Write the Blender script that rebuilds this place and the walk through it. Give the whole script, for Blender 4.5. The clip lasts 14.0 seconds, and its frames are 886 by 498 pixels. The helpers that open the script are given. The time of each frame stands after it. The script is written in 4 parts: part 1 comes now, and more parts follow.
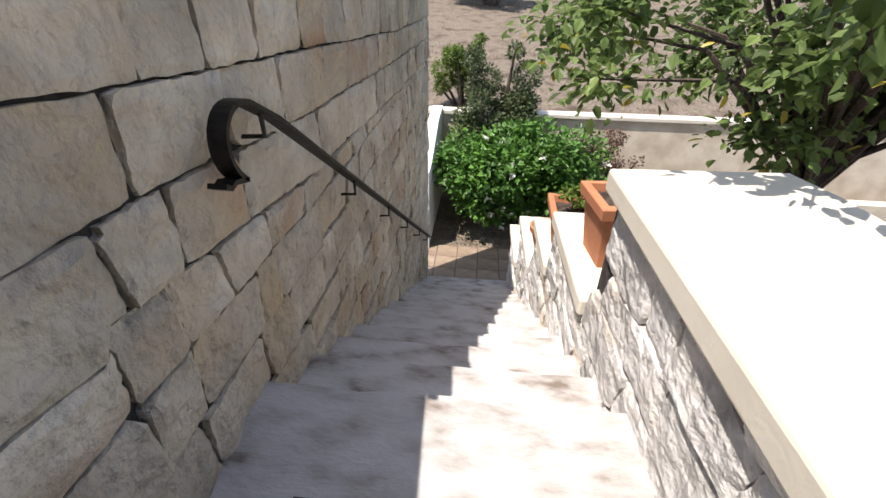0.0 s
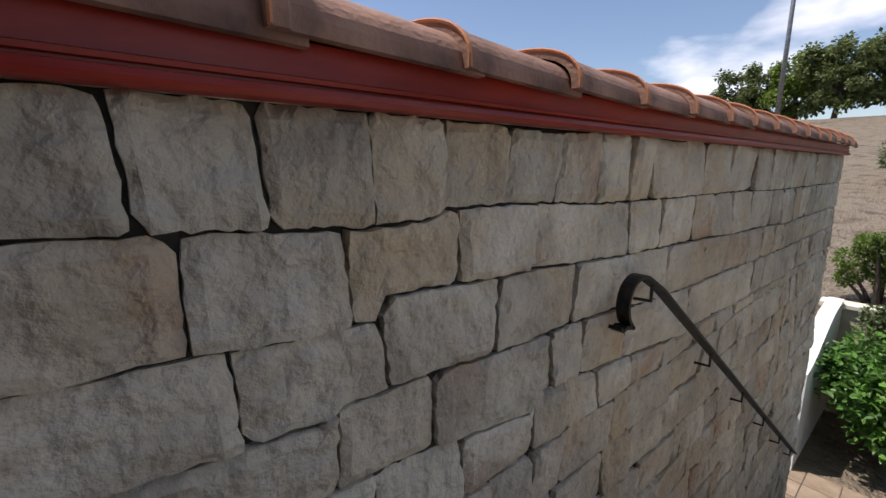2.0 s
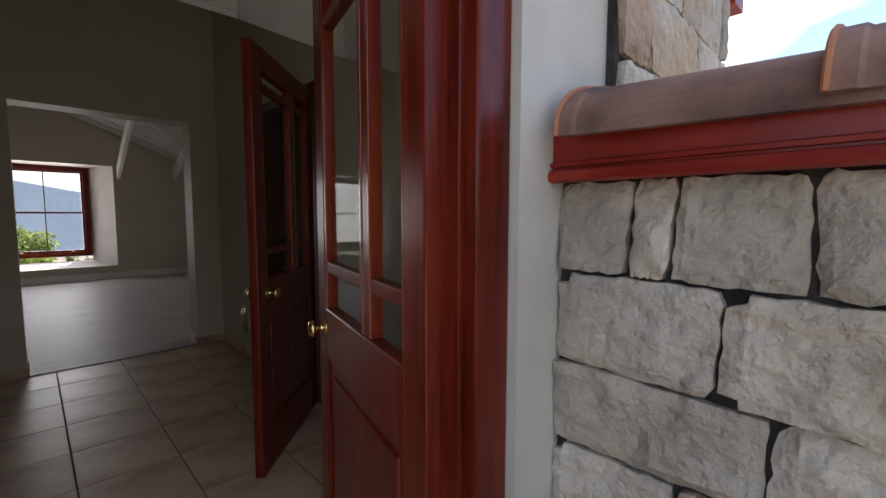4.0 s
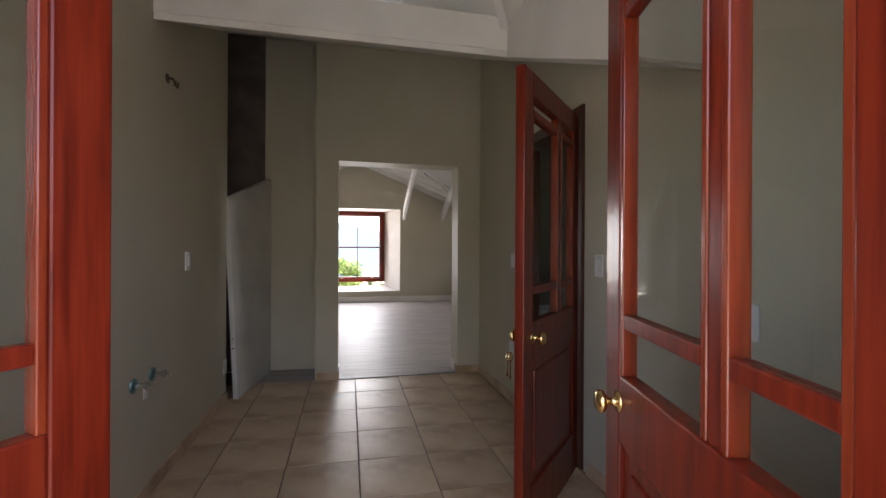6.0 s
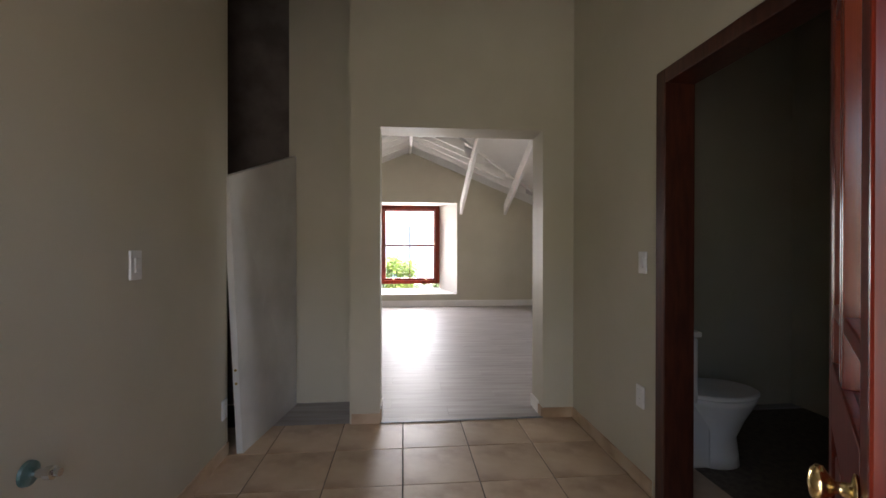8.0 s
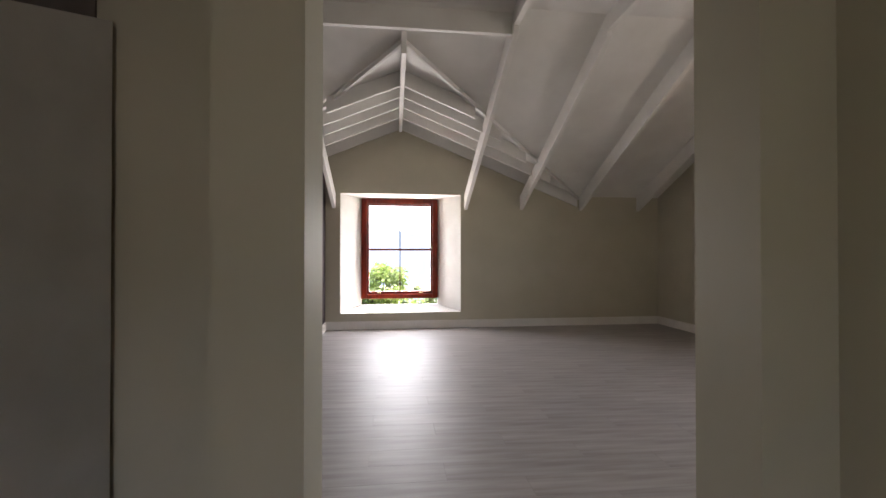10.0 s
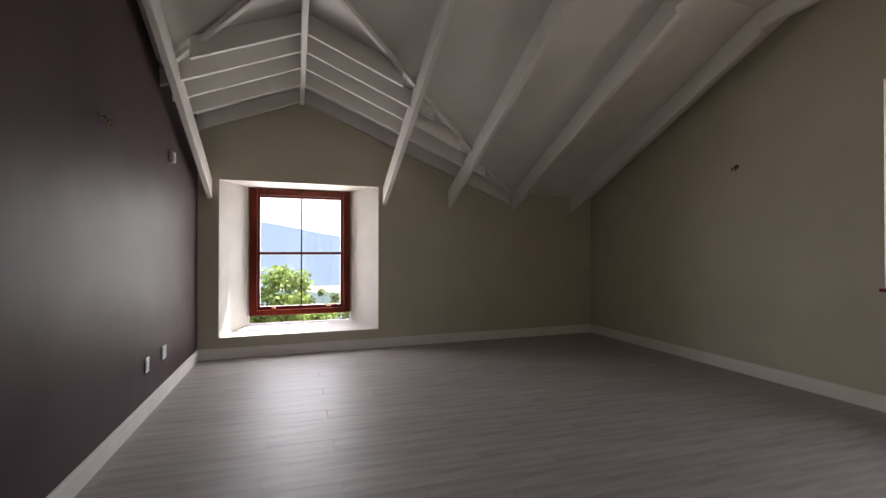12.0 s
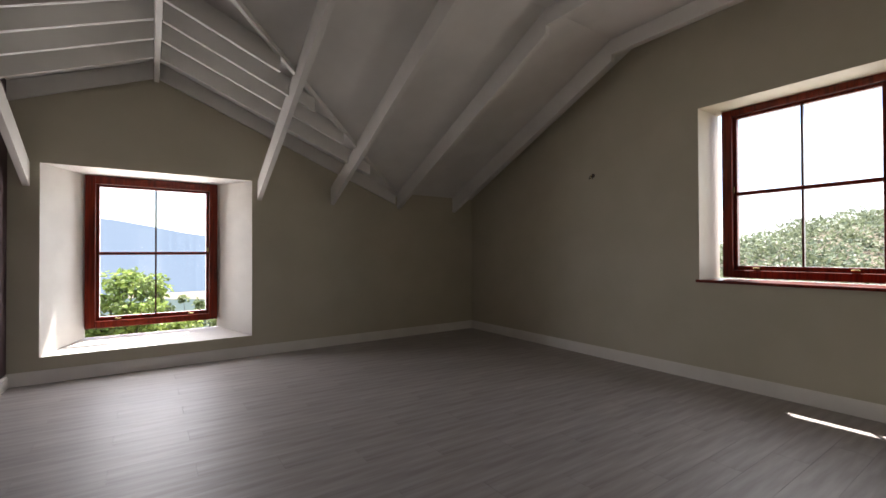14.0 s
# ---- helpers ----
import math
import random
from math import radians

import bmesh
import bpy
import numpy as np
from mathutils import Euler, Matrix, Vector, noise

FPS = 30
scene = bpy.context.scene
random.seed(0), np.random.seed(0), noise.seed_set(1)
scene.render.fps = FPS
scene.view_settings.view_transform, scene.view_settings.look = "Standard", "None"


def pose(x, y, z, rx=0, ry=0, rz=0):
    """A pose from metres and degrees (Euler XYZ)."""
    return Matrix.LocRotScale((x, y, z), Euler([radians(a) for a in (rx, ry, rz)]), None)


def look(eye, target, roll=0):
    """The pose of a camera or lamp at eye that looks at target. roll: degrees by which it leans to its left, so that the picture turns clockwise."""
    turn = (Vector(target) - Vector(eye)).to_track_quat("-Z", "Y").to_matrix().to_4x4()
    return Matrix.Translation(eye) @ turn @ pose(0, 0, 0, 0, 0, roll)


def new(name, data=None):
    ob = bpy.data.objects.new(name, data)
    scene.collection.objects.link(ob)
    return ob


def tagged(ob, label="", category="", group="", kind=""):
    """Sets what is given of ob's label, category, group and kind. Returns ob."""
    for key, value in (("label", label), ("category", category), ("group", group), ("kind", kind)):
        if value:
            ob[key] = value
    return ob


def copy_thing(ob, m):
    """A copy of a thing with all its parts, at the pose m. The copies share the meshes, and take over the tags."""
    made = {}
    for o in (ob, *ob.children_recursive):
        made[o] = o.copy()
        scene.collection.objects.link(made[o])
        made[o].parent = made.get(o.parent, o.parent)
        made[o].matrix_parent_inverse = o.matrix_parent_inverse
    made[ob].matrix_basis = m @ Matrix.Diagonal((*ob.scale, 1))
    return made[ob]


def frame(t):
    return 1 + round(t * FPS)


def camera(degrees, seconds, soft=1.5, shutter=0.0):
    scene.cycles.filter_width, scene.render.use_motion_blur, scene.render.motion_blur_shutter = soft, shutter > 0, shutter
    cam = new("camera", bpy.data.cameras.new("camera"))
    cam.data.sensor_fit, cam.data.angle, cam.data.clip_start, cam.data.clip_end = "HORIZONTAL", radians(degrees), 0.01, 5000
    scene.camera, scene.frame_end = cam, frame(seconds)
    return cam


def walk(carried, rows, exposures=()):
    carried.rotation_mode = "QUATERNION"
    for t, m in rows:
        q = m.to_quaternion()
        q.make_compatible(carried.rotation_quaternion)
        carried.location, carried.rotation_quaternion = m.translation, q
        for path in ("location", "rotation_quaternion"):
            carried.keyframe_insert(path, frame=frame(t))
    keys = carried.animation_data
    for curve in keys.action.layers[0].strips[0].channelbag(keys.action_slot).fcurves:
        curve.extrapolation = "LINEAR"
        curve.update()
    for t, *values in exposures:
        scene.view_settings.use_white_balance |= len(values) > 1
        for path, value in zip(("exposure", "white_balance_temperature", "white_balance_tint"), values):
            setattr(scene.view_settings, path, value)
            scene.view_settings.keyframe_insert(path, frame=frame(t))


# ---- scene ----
cam = camera(92.3, 14.0)
PATH = [
    (0, (-0.064, 0.315, 1.073), (-0.2, 2.019, 0.034), 1.2),
    (0.5, (0.001, 0.114, 1.161), (-0.288, 1.869, 0.245), 0.1),
    (1, (0.006, -0.032, 1.194), (-0.54, 1.756, 0.485), -0.5),
    (1.5, (0.023, -0.133, 1.202), (-0.981, 1.522, 0.701), -0.5),
    (2, (0.012, -0.133, 1.212), (-1.487, 1.135, 0.831), -0.1),
    (2.5, (0.026, -0.128, 1.211), (-1.851, 0.507, 0.942), 0.5),
    (3, (0.069, -0.125, 1.229), (-1.904, -0.346, 0.994), 0.6),
    (3.5, (0.072, -0.181, 1.25), (-1.686, -1.105, 1.013), -0.1),
    (3.8, (0.078, -0.201, 1.241), (-1.454, -1.474, 1.057), 0.1),
    (4, (0.094, -0.22, 1.244), (-1.295, -1.65, 1.085), 0.1),
    (6.3, (0.063, -0.652, 1.251), (-0.315, -2.616, 1.245), 0.2),
    (6.5, (0.062, -0.737, 1.249), (-0.29, -2.706, 1.235), 0.1),
    (7, (0.017, -0.987, 1.241), (-0.248, -2.97, 1.229), 0.1),
    (7.5, (-0.001, -1.303, 1.235), (-0.193, -3.294, 1.226), 0.1),
    (7.7, (-0.002, -1.446, 1.237), (-0.180, -3.438, 1.228), 0.1),
    (9.8, (-0.012, -3.545, 1.222), (-0.275, -5.527, 1.240), 0.0),
    (10, (-0.046, -3.693, 1.22), (-0.27, -5.681, 1.238), -0.0),
    (10.5, (-0.042, -4.057, 1.299), (-0.327, -6.037, 1.302), 0.1),
    (11, (-0.025, -4.457, 1.232), (-0.418, -6.418, 1.262), 0.1),
    (11.5, (-0.084, -4.702, 1.271), (-0.59, -6.636, 1.291), 0.0),
    (12, (-0.072, -4.861, 1.289), (-0.721, -6.753, 1.304), 0.0),
    (12.5, (-0.084, -4.916, 1.277), (-0.875, -6.753, 1.296), -0.1),
    (13, (-0.073, -4.926, 1.285), (-1.004, -6.697, 1.299), -0.2),
    (13.5, (-0.062, -4.928, 1.268), (-1.112, -6.63, 1.285), -0.2),
    (14, (-0.086, -4.912, 1.266), (-1.216, -6.561, 1.285), -0.2),
]

EXPO = [(0.0, 0.5), (0.5, 0.5), (1.0, 0.25), (1.5, 0.0), (2.2, 0.0), (2.9, 0.35), (3.4, 0.6), (4.2, 1.25), (5.4, 2.3), (6.4, 2.85), (7.0, 3.1), (7.7, 3.1), (9.8, 2.75), (10.6, 2.45), (11.5, 2.0), (14.0, 1.85)]
walk(cam, [(r[0], look(*r[1:])) for r in PATH], [(t, e, 6500, 17) for t, e in EXPO])

# ---- world, sun, fill lamps at the openings ----
SUN = Vector((-0.295, -0.235, 0.91)).normalized()
world = bpy.data.worlds.new("world")
scene.world = world
world.use_nodes = True
wn = world.node_tree
sky = wn.nodes.new("ShaderNodeTexSky")
sky.sky_type = "NISHITA"
sky.sun_disc = False
sky.sun_elevation = math.asin(SUN.z)
sky.sun_rotation = math.atan2(SUN.x, SUN.y)
sky.air_density, sky.dust_density = 1.0, 0.5
wc = wn.nodes.new("ShaderNodeTexCoord")
wno = wn.nodes.new("ShaderNodeTexNoise")
wno.inputs["Scale"].default_value, wno.inputs["Detail"].default_value = 2.2, 7
wmap = wn.nodes.new("ShaderNodeMapping")
wmap.inputs["Scale"].default_value = (1, 1, 2.6)
wramp = wn.nodes.new("ShaderNodeValToRGB")
wramp.color_ramp.elements[0].position, wramp.color_ramp.elements[1].position = 0.52, 0.66
wmix = wn.nodes.new("ShaderNodeMix")
wmix.data_type = "RGBA"
wmix.inputs["B"].default_value = (9.5, 9.6, 10, 1)
wn.links.new(wc.outputs["Generated"], wmap.inputs["Vector"])
wn.links.new(wmap.outputs["Vector"], wno.inputs["Vector"])
wn.links.new(wno.outputs["Fac"], wramp.inputs["Fac"])
wn.links.new(wramp.outputs["Color"], wmix.inputs["Factor"])
wn.links.new(sky.outputs["Color"], wmix.inputs["A"])
wn.links.new(wmix.outputs["Result"], wn.nodes["Background"].inputs["Color"])
wn.nodes["Background"].inputs["Strength"].default_value = 0.135
sun = new("sun", bpy.data.lights.new("sun", "SUN"))
sun.data.energy, sun.data.angle, sun.data.color = 4.8, radians(0.5), (1, 0.95, 0.86)
sun.matrix_world = look((0, 0, 20), Vector((0, 0, 20)) - SUN)


def opening_fill(eye, target, w, h, power):
    lamp = new("opening_fill", bpy.data.lights.new("opening_fill", "AREA"))
    lamp.data.shape, lamp.data.size, lamp.data.size_y = "RECTANGLE", w, h
    lamp.data.energy, lamp.data.color = power, (1.0, 0.96, 0.91)
    lamp.matrix_world = look(eye, target)
    return lamp


opening_fill((-0.13, -11.25, 1.32), (-0.13, 0, 0.9), 1.2, 1.6, 17)
opening_fill((-5.3, -6.2, 1.85), (0, -6.2, 1.4), 1.3, 1.5, 7)
opening_fill((0.29, -0.74, 1.15), (0.29, -6, 1.05), 1.3, 1.9, 1.6)

# ---- materials ----


def mat(name, colours, scale=6.0, rough=0.6, bump=0.1, bscale=60.0, metal=0.0, detail=6, spec=0.5, stretch=(1, 1, 1), vary=0.0, pos=(0.35, 0.65), dist=0.01, coat=0.0):
    """Colours blended by noise at one scale, relief at another; vary shifts value from piece to piece."""
    m = bpy.data.materials.new(name)
    m.use_nodes = True
    t, n = m.node_tree, m.node_tree.nodes
    b = n["Principled BSDF"]
    b.inputs["Roughness"].default_value, b.inputs["Metallic"].default_value = rough, metal
    b.inputs["Specular IOR Level"].default_value = spec
    b.inputs["Coat Weight"].default_value = coat
    b.inputs["Coat Roughness"].default_value = 0.12
    co = n.new("ShaderNodeTexCoord")
    mp = n.new("ShaderNodeMapping")
    mp.inputs["Scale"].default_value = stretch
    t.links.new(co.outputs["Object"], mp.inputs["Vector"])
    no = n.new("ShaderNodeTexNoise")
    no.inputs["Scale"].default_value, no.inputs["Detail"].default_value = scale, detail
    t.links.new(mp.outputs["Vector"], no.inputs["Vector"])
    ra = n.new("ShaderNodeValToRGB")
    cr = ra.color_ramp
    while len(cr.elements) < len(colours):
        cr.elements.new(0.5)
    for i, c in enumerate(colours):
        cr.elements[i].position = pos[0] + (pos[1] - pos[0]) * i / max(1, len(colours) - 1)
        cr.elements[i].color = (*c, 1)
    t.links.new(no.outputs["Fac"], ra.inputs["Fac"])
    out = ra.outputs["Color"]
    if vary:
        oi = n.new("ShaderNodeObjectInfo")
        mr = n.new("ShaderNodeMapRange")
        mr.inputs["To Min"].default_value, mr.inputs["To Max"].default_value = 1 - vary, 1 + vary
        hs = n.new("ShaderNodeHueSaturation")
        t.links.new(oi.outputs["Random"], mr.inputs["Value"])
        t.links.new(mr.outputs["Result"], hs.inputs["Value"])
        t.links.new(out, hs.inputs["Color"])
        out = hs.outputs["Color"]
    t.links.new(out, b.inputs["Base Color"])
    if bump:
        n2 = n.new("ShaderNodeTexNoise")
        n2.inputs["Scale"].default_value, n2.inputs["Detail"].default_value = bscale, 5
        t.links.new(mp.outputs["Vector"], n2.inputs["Vector"])
        bu = n.new("ShaderNodeBump")
        bu.inputs["Strength"].default_value, bu.inputs["Distance"].default_value = bump, dist
        t.links.new(n2.outputs["Fac"], bu.inputs["Height"])
        t.links.new(bu.outputs["Normal"], b.inputs["Normal"])
    return m


def stone_mat(name, base, tint):
    """Pale sandstone: piece-to-piece tone, rusty blotches, grey lichen, chiselled relief."""
    m = mat(name, base, 5, 0.85, 1.0, 15, vary=0.17, pos=(0.28, 0.7), dist=0.045, detail=9)
    t, n = m.node_tree, m.node_tree.nodes
    b = n["Principled BSDF"]
    old = b.inputs["Base Color"].links[0].from_socket
    oi = n.new("ShaderNodeObjectInfo")
    co = n.new("ShaderNodeTexCoord")
    for k, (col, sc, lo, hi) in enumerate(tint):
        no = n.new("ShaderNodeTexNoise")
        no.noise_dimensions = "4D"
        no.inputs["Scale"].default_value, no.inputs["Detail"].default_value = sc, 4
        mu = n.new("ShaderNodeMath")
        mu.operation = "MULTIPLY"
        mu.inputs[1].default_value = 9.0 + 7 * k
        t.links.new(oi.outputs["Random"], mu.inputs[0])
        t.links.new(mu.outputs[0], no.inputs["W"])
        t.links.new(co.outputs["Object"], no.inputs["Vector"])
        mr = n.new("ShaderNodeMapRange")
        mr.inputs["From Min"].default_value, mr.inputs["From Max"].default_value = lo, hi
        t.links.new(no.outputs["Fac"], mr.inputs["Value"])
        mx = n.new("ShaderNodeMix")
        mx.data_type = "RGBA"
        mx.inputs["B"].default_value = (*col, 1)
        t.links.new(mr.outputs["Result"], mx.inputs["Factor"])
        t.links.new(old, mx.inputs["A"])
        old = mx.outputs["Result"]
    vein = n.new("ShaderNodeTexNoise")
    vein.inputs["Scale"].default_value, vein.inputs["Detail"].default_value, vein.inputs["Distortion"].default_value = 7.0, 5, 1.2
    t.links.new(co.outputs["Object"], vein.inputs["Vector"])
    away = n.new("ShaderNodeMath")
    away.operation = "SUBTRACT"
    away.inputs[1].default_value = 0.5
    t.links.new(vein.outputs["Fac"], away.inputs[0])
    size = n.new("ShaderNodeMath")
    size.operation = "ABSOLUTE"
    t.links.new(away.outputs[0], size.inputs[0])
    thin = n.new("ShaderNodeMapRange")
    thin.inputs["From Min"].default_value, thin.inputs["From Max"].default_value = 0.0, 0.035
    thin.inputs["To Min"].default_value, thin.inputs["To Max"].default_value = 0.2, 0.0
    t.links.new(size.outputs[0], thin.inputs["Value"])
    mx = n.new("ShaderNodeMix")
    mx.data_type = "RGBA"
    mx.inputs["B"].default_value = (0.24, 0.22, 0.20, 1)
    t.links.new(thin.outputs["Result"], mx.inputs["Factor"])
    t.links.new(old, mx.inputs["A"])
    t.links.new(mx.outputs["Result"], b.inputs["Base Color"])
    return m


def glass_mat():
    m = bpy.data.materials.new("glass")
    m.use_nodes = True
    n, t = m.node_tree.nodes, m.node_tree
    tr = n.new("ShaderNodeBsdfTransparent")
    tr.inputs["Color"].default_value = (0.95, 0.97, 0.96, 1)
    gl = n.new("ShaderNodeBsdfGlossy")
    gl.inputs["Roughness"].default_value = 0.02
    fr = n.new("ShaderNodeFresnel")
    fr.inputs["IOR"].default_value = 1.45
    mx = n.new("ShaderNodeMixShader")
    lim = n.new("ShaderNodeMath")
    lim.operation = "MINIMUM"
    lim.inputs[1].default_value = 0.035
    t.links.new(fr.outputs[0], lim.inputs[0])
    t.links.new(lim.outputs[0], mx.inputs[0])
    t.links.new(tr.outputs[0], mx.inputs[1])
    t.links.new(gl.outputs[0], mx.inputs[2])
    t.links.new(mx.outputs[0], n["Material Output"].inputs["Surface"])
    return m


def leaf_mat(name, dark, light, trans=0.3):
    m = mat(name, (dark, light), 2.5, 0.45, 0, pos=(0.3, 0.7))
    t, n = m.node_tree, m.node_tree.nodes
    b = n["Principled BSDF"]
    ge = n.new("ShaderNodeNewGeometry")
    mr = n.new("ShaderNodeMapRange")
    mr.inputs["To Min"].default_value, mr.inputs["To Max"].default_value = 0.55, 1.5
    hs = n.new("ShaderNodeHueSaturation")
    t.links.new(ge.outputs["Random Per Island"], mr.inputs["Value"])
    t.links.new(mr.outputs["Result"], hs.inputs["Value"])
    t.links.new(b.inputs["Base Color"].links[0].from_socket, hs.inputs["Color"])
    t.links.new(hs.outputs["Color"], b.inputs["Base Color"])
    tl = n.new("ShaderNodeBsdfTranslucent")
    t.links.new(hs.outputs["Color"], tl.inputs["Color"])
    mx = n.new("ShaderNodeMixShader")
    mx.inputs[0].default_value = trans
    t.links.new(b.outputs[0], mx.inputs[1])
    t.links.new(tl.outputs[0], mx.inputs[2])
    t.links.new(mx.outputs[0], n["Material Output"].inputs["Surface"])
    return m


RUST, GREY, CREAM = (0.40, 0.20, 0.10), (0.22, 0.21, 0.20), (0.54, 0.43, 0.28)
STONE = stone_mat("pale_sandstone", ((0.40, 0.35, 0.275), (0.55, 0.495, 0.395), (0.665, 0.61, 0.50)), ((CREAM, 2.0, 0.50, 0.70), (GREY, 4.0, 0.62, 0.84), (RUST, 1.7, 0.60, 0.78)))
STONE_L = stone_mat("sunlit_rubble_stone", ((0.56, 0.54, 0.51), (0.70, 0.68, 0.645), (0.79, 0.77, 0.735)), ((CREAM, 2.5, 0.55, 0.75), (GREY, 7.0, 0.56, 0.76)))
MORTAR = mat("dark_joint_mortar", ((0.02, 0.018, 0.015), (0.06, 0.053, 0.047)), 20, 0.95, 0.5, 80)
CONCRETE = mat("worn_step_screed", ((0.20, 0.165, 0.13), (0.40, 0.375, 0.345), (0.50, 0.485, 0.465), (0.56, 0.545, 0.53)), 5.0, 0.85, 0.7, 35, detail=13, pos=(0.30, 0.60), stretch=(1.0, 2.0, 1.2))
COPING = mat("cream_painted_coping", ((0.70, 0.65, 0.53), (0.80, 0.75, 0.64)), 3, 0.75, 0.15, 60)
PLASTER = mat("cream_plaster_outside", ((0.58, 0.55, 0.47), (0.66, 0.63, 0.55)), 4, 0.85, 0.15, 90)
GARDENWALL = mat("garden_wall_plaster", ((0.55, 0.46, 0.34), (0.72, 0.64, 0.50)), 3, 0.9, 0.25, 40)
WALLPAINT = mat("warm_grey_wall_paint", ((0.50, 0.47, 0.365), (0.54, 0.505, 0.40)), 2.2, 0.55, 0.08, 120, dist=0.003)
PURPLE = mat("dark_plum_wall_paint", ((0.070, 0.047, 0.052), (0.088, 0.061, 0.066)), 2.0, 0.5, 0.06, 110, dist=0.003, spec=0.1)
WHITE = mat("white_ceiling_paint", ((0.70, 0.69, 0.66), (0.76, 0.75, 0.72)), 3, 0.6, 0.05, 90, dist=0.003)
REVEAL = mat("white_reveal_plaster", ((0.78, 0.76, 0.72), (0.84, 0.82, 0.78)), 4, 0.7, 0.1, 90, dist=0.004)
REDWOOD = mat("red_varnished_wood", ((0.085, 0.008, 0.003), (0.14, 0.014, 0.005), (0.18, 0.021, 0.007)), 5, 0.30, 0.04, 30, stretch=(9, 9, 0.6), coat=0.06, dist=0.003, spec=0.3)
BEADWOOD = mat("lit_bead_wood", ((0.15, 0.018, 0.006), (0.23, 0.036, 0.011)), 5, 0.25, 0.04, 30, stretch=(9, 9, 0.6), coat=0.15, dist=0.003)
REDFASCIA = mat("red_painted_fascia", ((0.23, 0.014, 0.008), (0.33, 0.026, 0.013)), 8, 0.42, 0.06, 30, stretch=(4, 0.6, 4), coat=0.12, dist=0.004, spec=0.35)
DARKWOOD = mat("dark_brown_frame_wood", ((0.045, 0.013, 0.008), (0.085, 0.025, 0.014)), 8, 0.35, 0.08, 40, stretch=(5, 5, 0.8))
TERRACOTTA = mat("weathered_ridge_tile", ((0.11, 0.07, 0.055), (0.29, 0.165, 0.12), (0.40, 0.235, 0.17)), 5, 0.85, 0.35, 70, detail=9, vary=0.15)
POT = mat("terracotta_pot", ((0.42, 0.16, 0.075), (0.55, 0.23, 0.11)), 6, 0.75, 0.15, 60)
SOIL = mat("potting_soil", ((0.03, 0.022, 0.016), (0.09, 0.065, 0.05)), 30, 0.95, 0.8, 90)
IRON = mat("black_wrought_iron", ((0.012, 0.012, 0.013), (0.035, 0.03, 0.027)), 25, 0.5, 0.2, 90, metal=0.5)
BRASS = mat("polished_brass", ((0.75, 0.55, 0.24), (0.85, 0.66, 0.32)), 10, 0.2, 0, metal=1.0)
CHROME = mat("chrome", ((0.6, 0.62, 0.63), (0.75, 0.76, 0.77)), 10, 0.15, 0, metal=1.0)
TEAL = mat("tarnished_flange", ((0.10, 0.20, 0.20), (0.22, 0.32, 0.32)), 15, 0.35, 0, metal=0.7)
TILE = mat("beige_floor_tile", ((0.36, 0.24, 0.145), (0.52, 0.38, 0.25), (0.58, 0.45, 0.31)), 3.2, 0.38, 0.06, 40, vary=0.10, detail=8, dist=0.004)
TERRATILE = mat("brown_terrace_tile", ((0.22, 0.16, 0.11), (0.36, 0.28, 0.20)), 4, 0.6, 0.1, 40, vary=0.12)
GROUT = mat("dark_grout", ((0.10, 0.08, 0.06), (0.16, 0.13, 0.10)), 30, 0.9, 0.2, 90)
PLASTIC = mat("white_plastic", ((0.72, 0.72, 0.70), (0.78, 0.78, 0.76)), 5, 0.35, 0)
CERAMIC = mat("white_ceramic", ((0.72, 0.73, 0.72), (0.80, 0.80, 0.79)), 3, 0.12, 0)
BOARD = mat("white_board", ((0.55, 0.54, 0.50), (0.66, 0.65, 0.61)), 3, 0.5, 0.05, 60)
DARK = mat("cavity_shade", ((0.09, 0.075, 0.064), (0.15, 0.125, 0.108)), 5, 0.9, 0.1)
CABLE = mat("black_cable", ((0.01, 0.01, 0.01), (0.03, 0.03, 0.03)), 20, 0.5, 0)
LAMINATE = mat("grey_oak_laminate", ((0.29, 0.265, 0.25), (0.35, 0.325, 0.31), (0.40, 0.375, 0.365)), 4, 0.50, 0.05, 30, stretch=(0.45, 4.5, 1), vary=0.05, detail=7, dist=0.002)
GLASS = glass_mat()
BARK = mat("tree_bark", ((0.05, 0.035, 0.025), (0.13, 0.10, 0.08)), 12, 0.95, 0.8, 40, stretch=(3, 3, 0.6))
LEAF_A = leaf_mat("tree_leaf", (0.10, 0.165, 0.045), (0.23, 0.31, 0.10), 0.5)
LEAF_Y = leaf_mat("yellow_leaf", (0.35, 0.28, 0.03), (0.5, 0.42, 0.06), 0.4)
LEAF_B = leaf_mat("gardenia_leaf", (0.05, 0.13, 0.02), (0.12, 0.26, 0.04), 0.25)
LEAF_C = leaf_mat("shrub_leaf", (0.06, 0.09, 0.035), (0.15, 0.19, 0.08), 0.25)
LEAF_L = leaf_mat("lime_leaf", (0.10, 0.16, 0.025), (0.19, 0.27, 0.045), 0.35)
LEAF_R = leaf_mat("reddish_leaf", (0.08, 0.045, 0.03), (0.17, 0.09, 0.06), 0.25)
LEAF_F = leaf_mat("far_leaf", (0.09, 0.125, 0.04), (0.21, 0.25, 0.09), 0.35)
LEAF_V = leaf_mat("sunlit_leaf", (0.18, 0.25, 0.05), (0.34, 0.42, 0.11), 0.4)
LEAF_H = leaf_mat("hazed_hillside_leaf", (0.15, 0.18, 0.10), (0.27, 0.30, 0.18), 0.3)
PETAL = leaf_mat("white_petal", (0.75, 0.74, 0.66), (0.85, 0.84, 0.78), 0.3)
PINK = leaf_mat("pink_petal", (0.6, 0.1, 0.15), (0.7, 0.2, 0.22), 0.3)
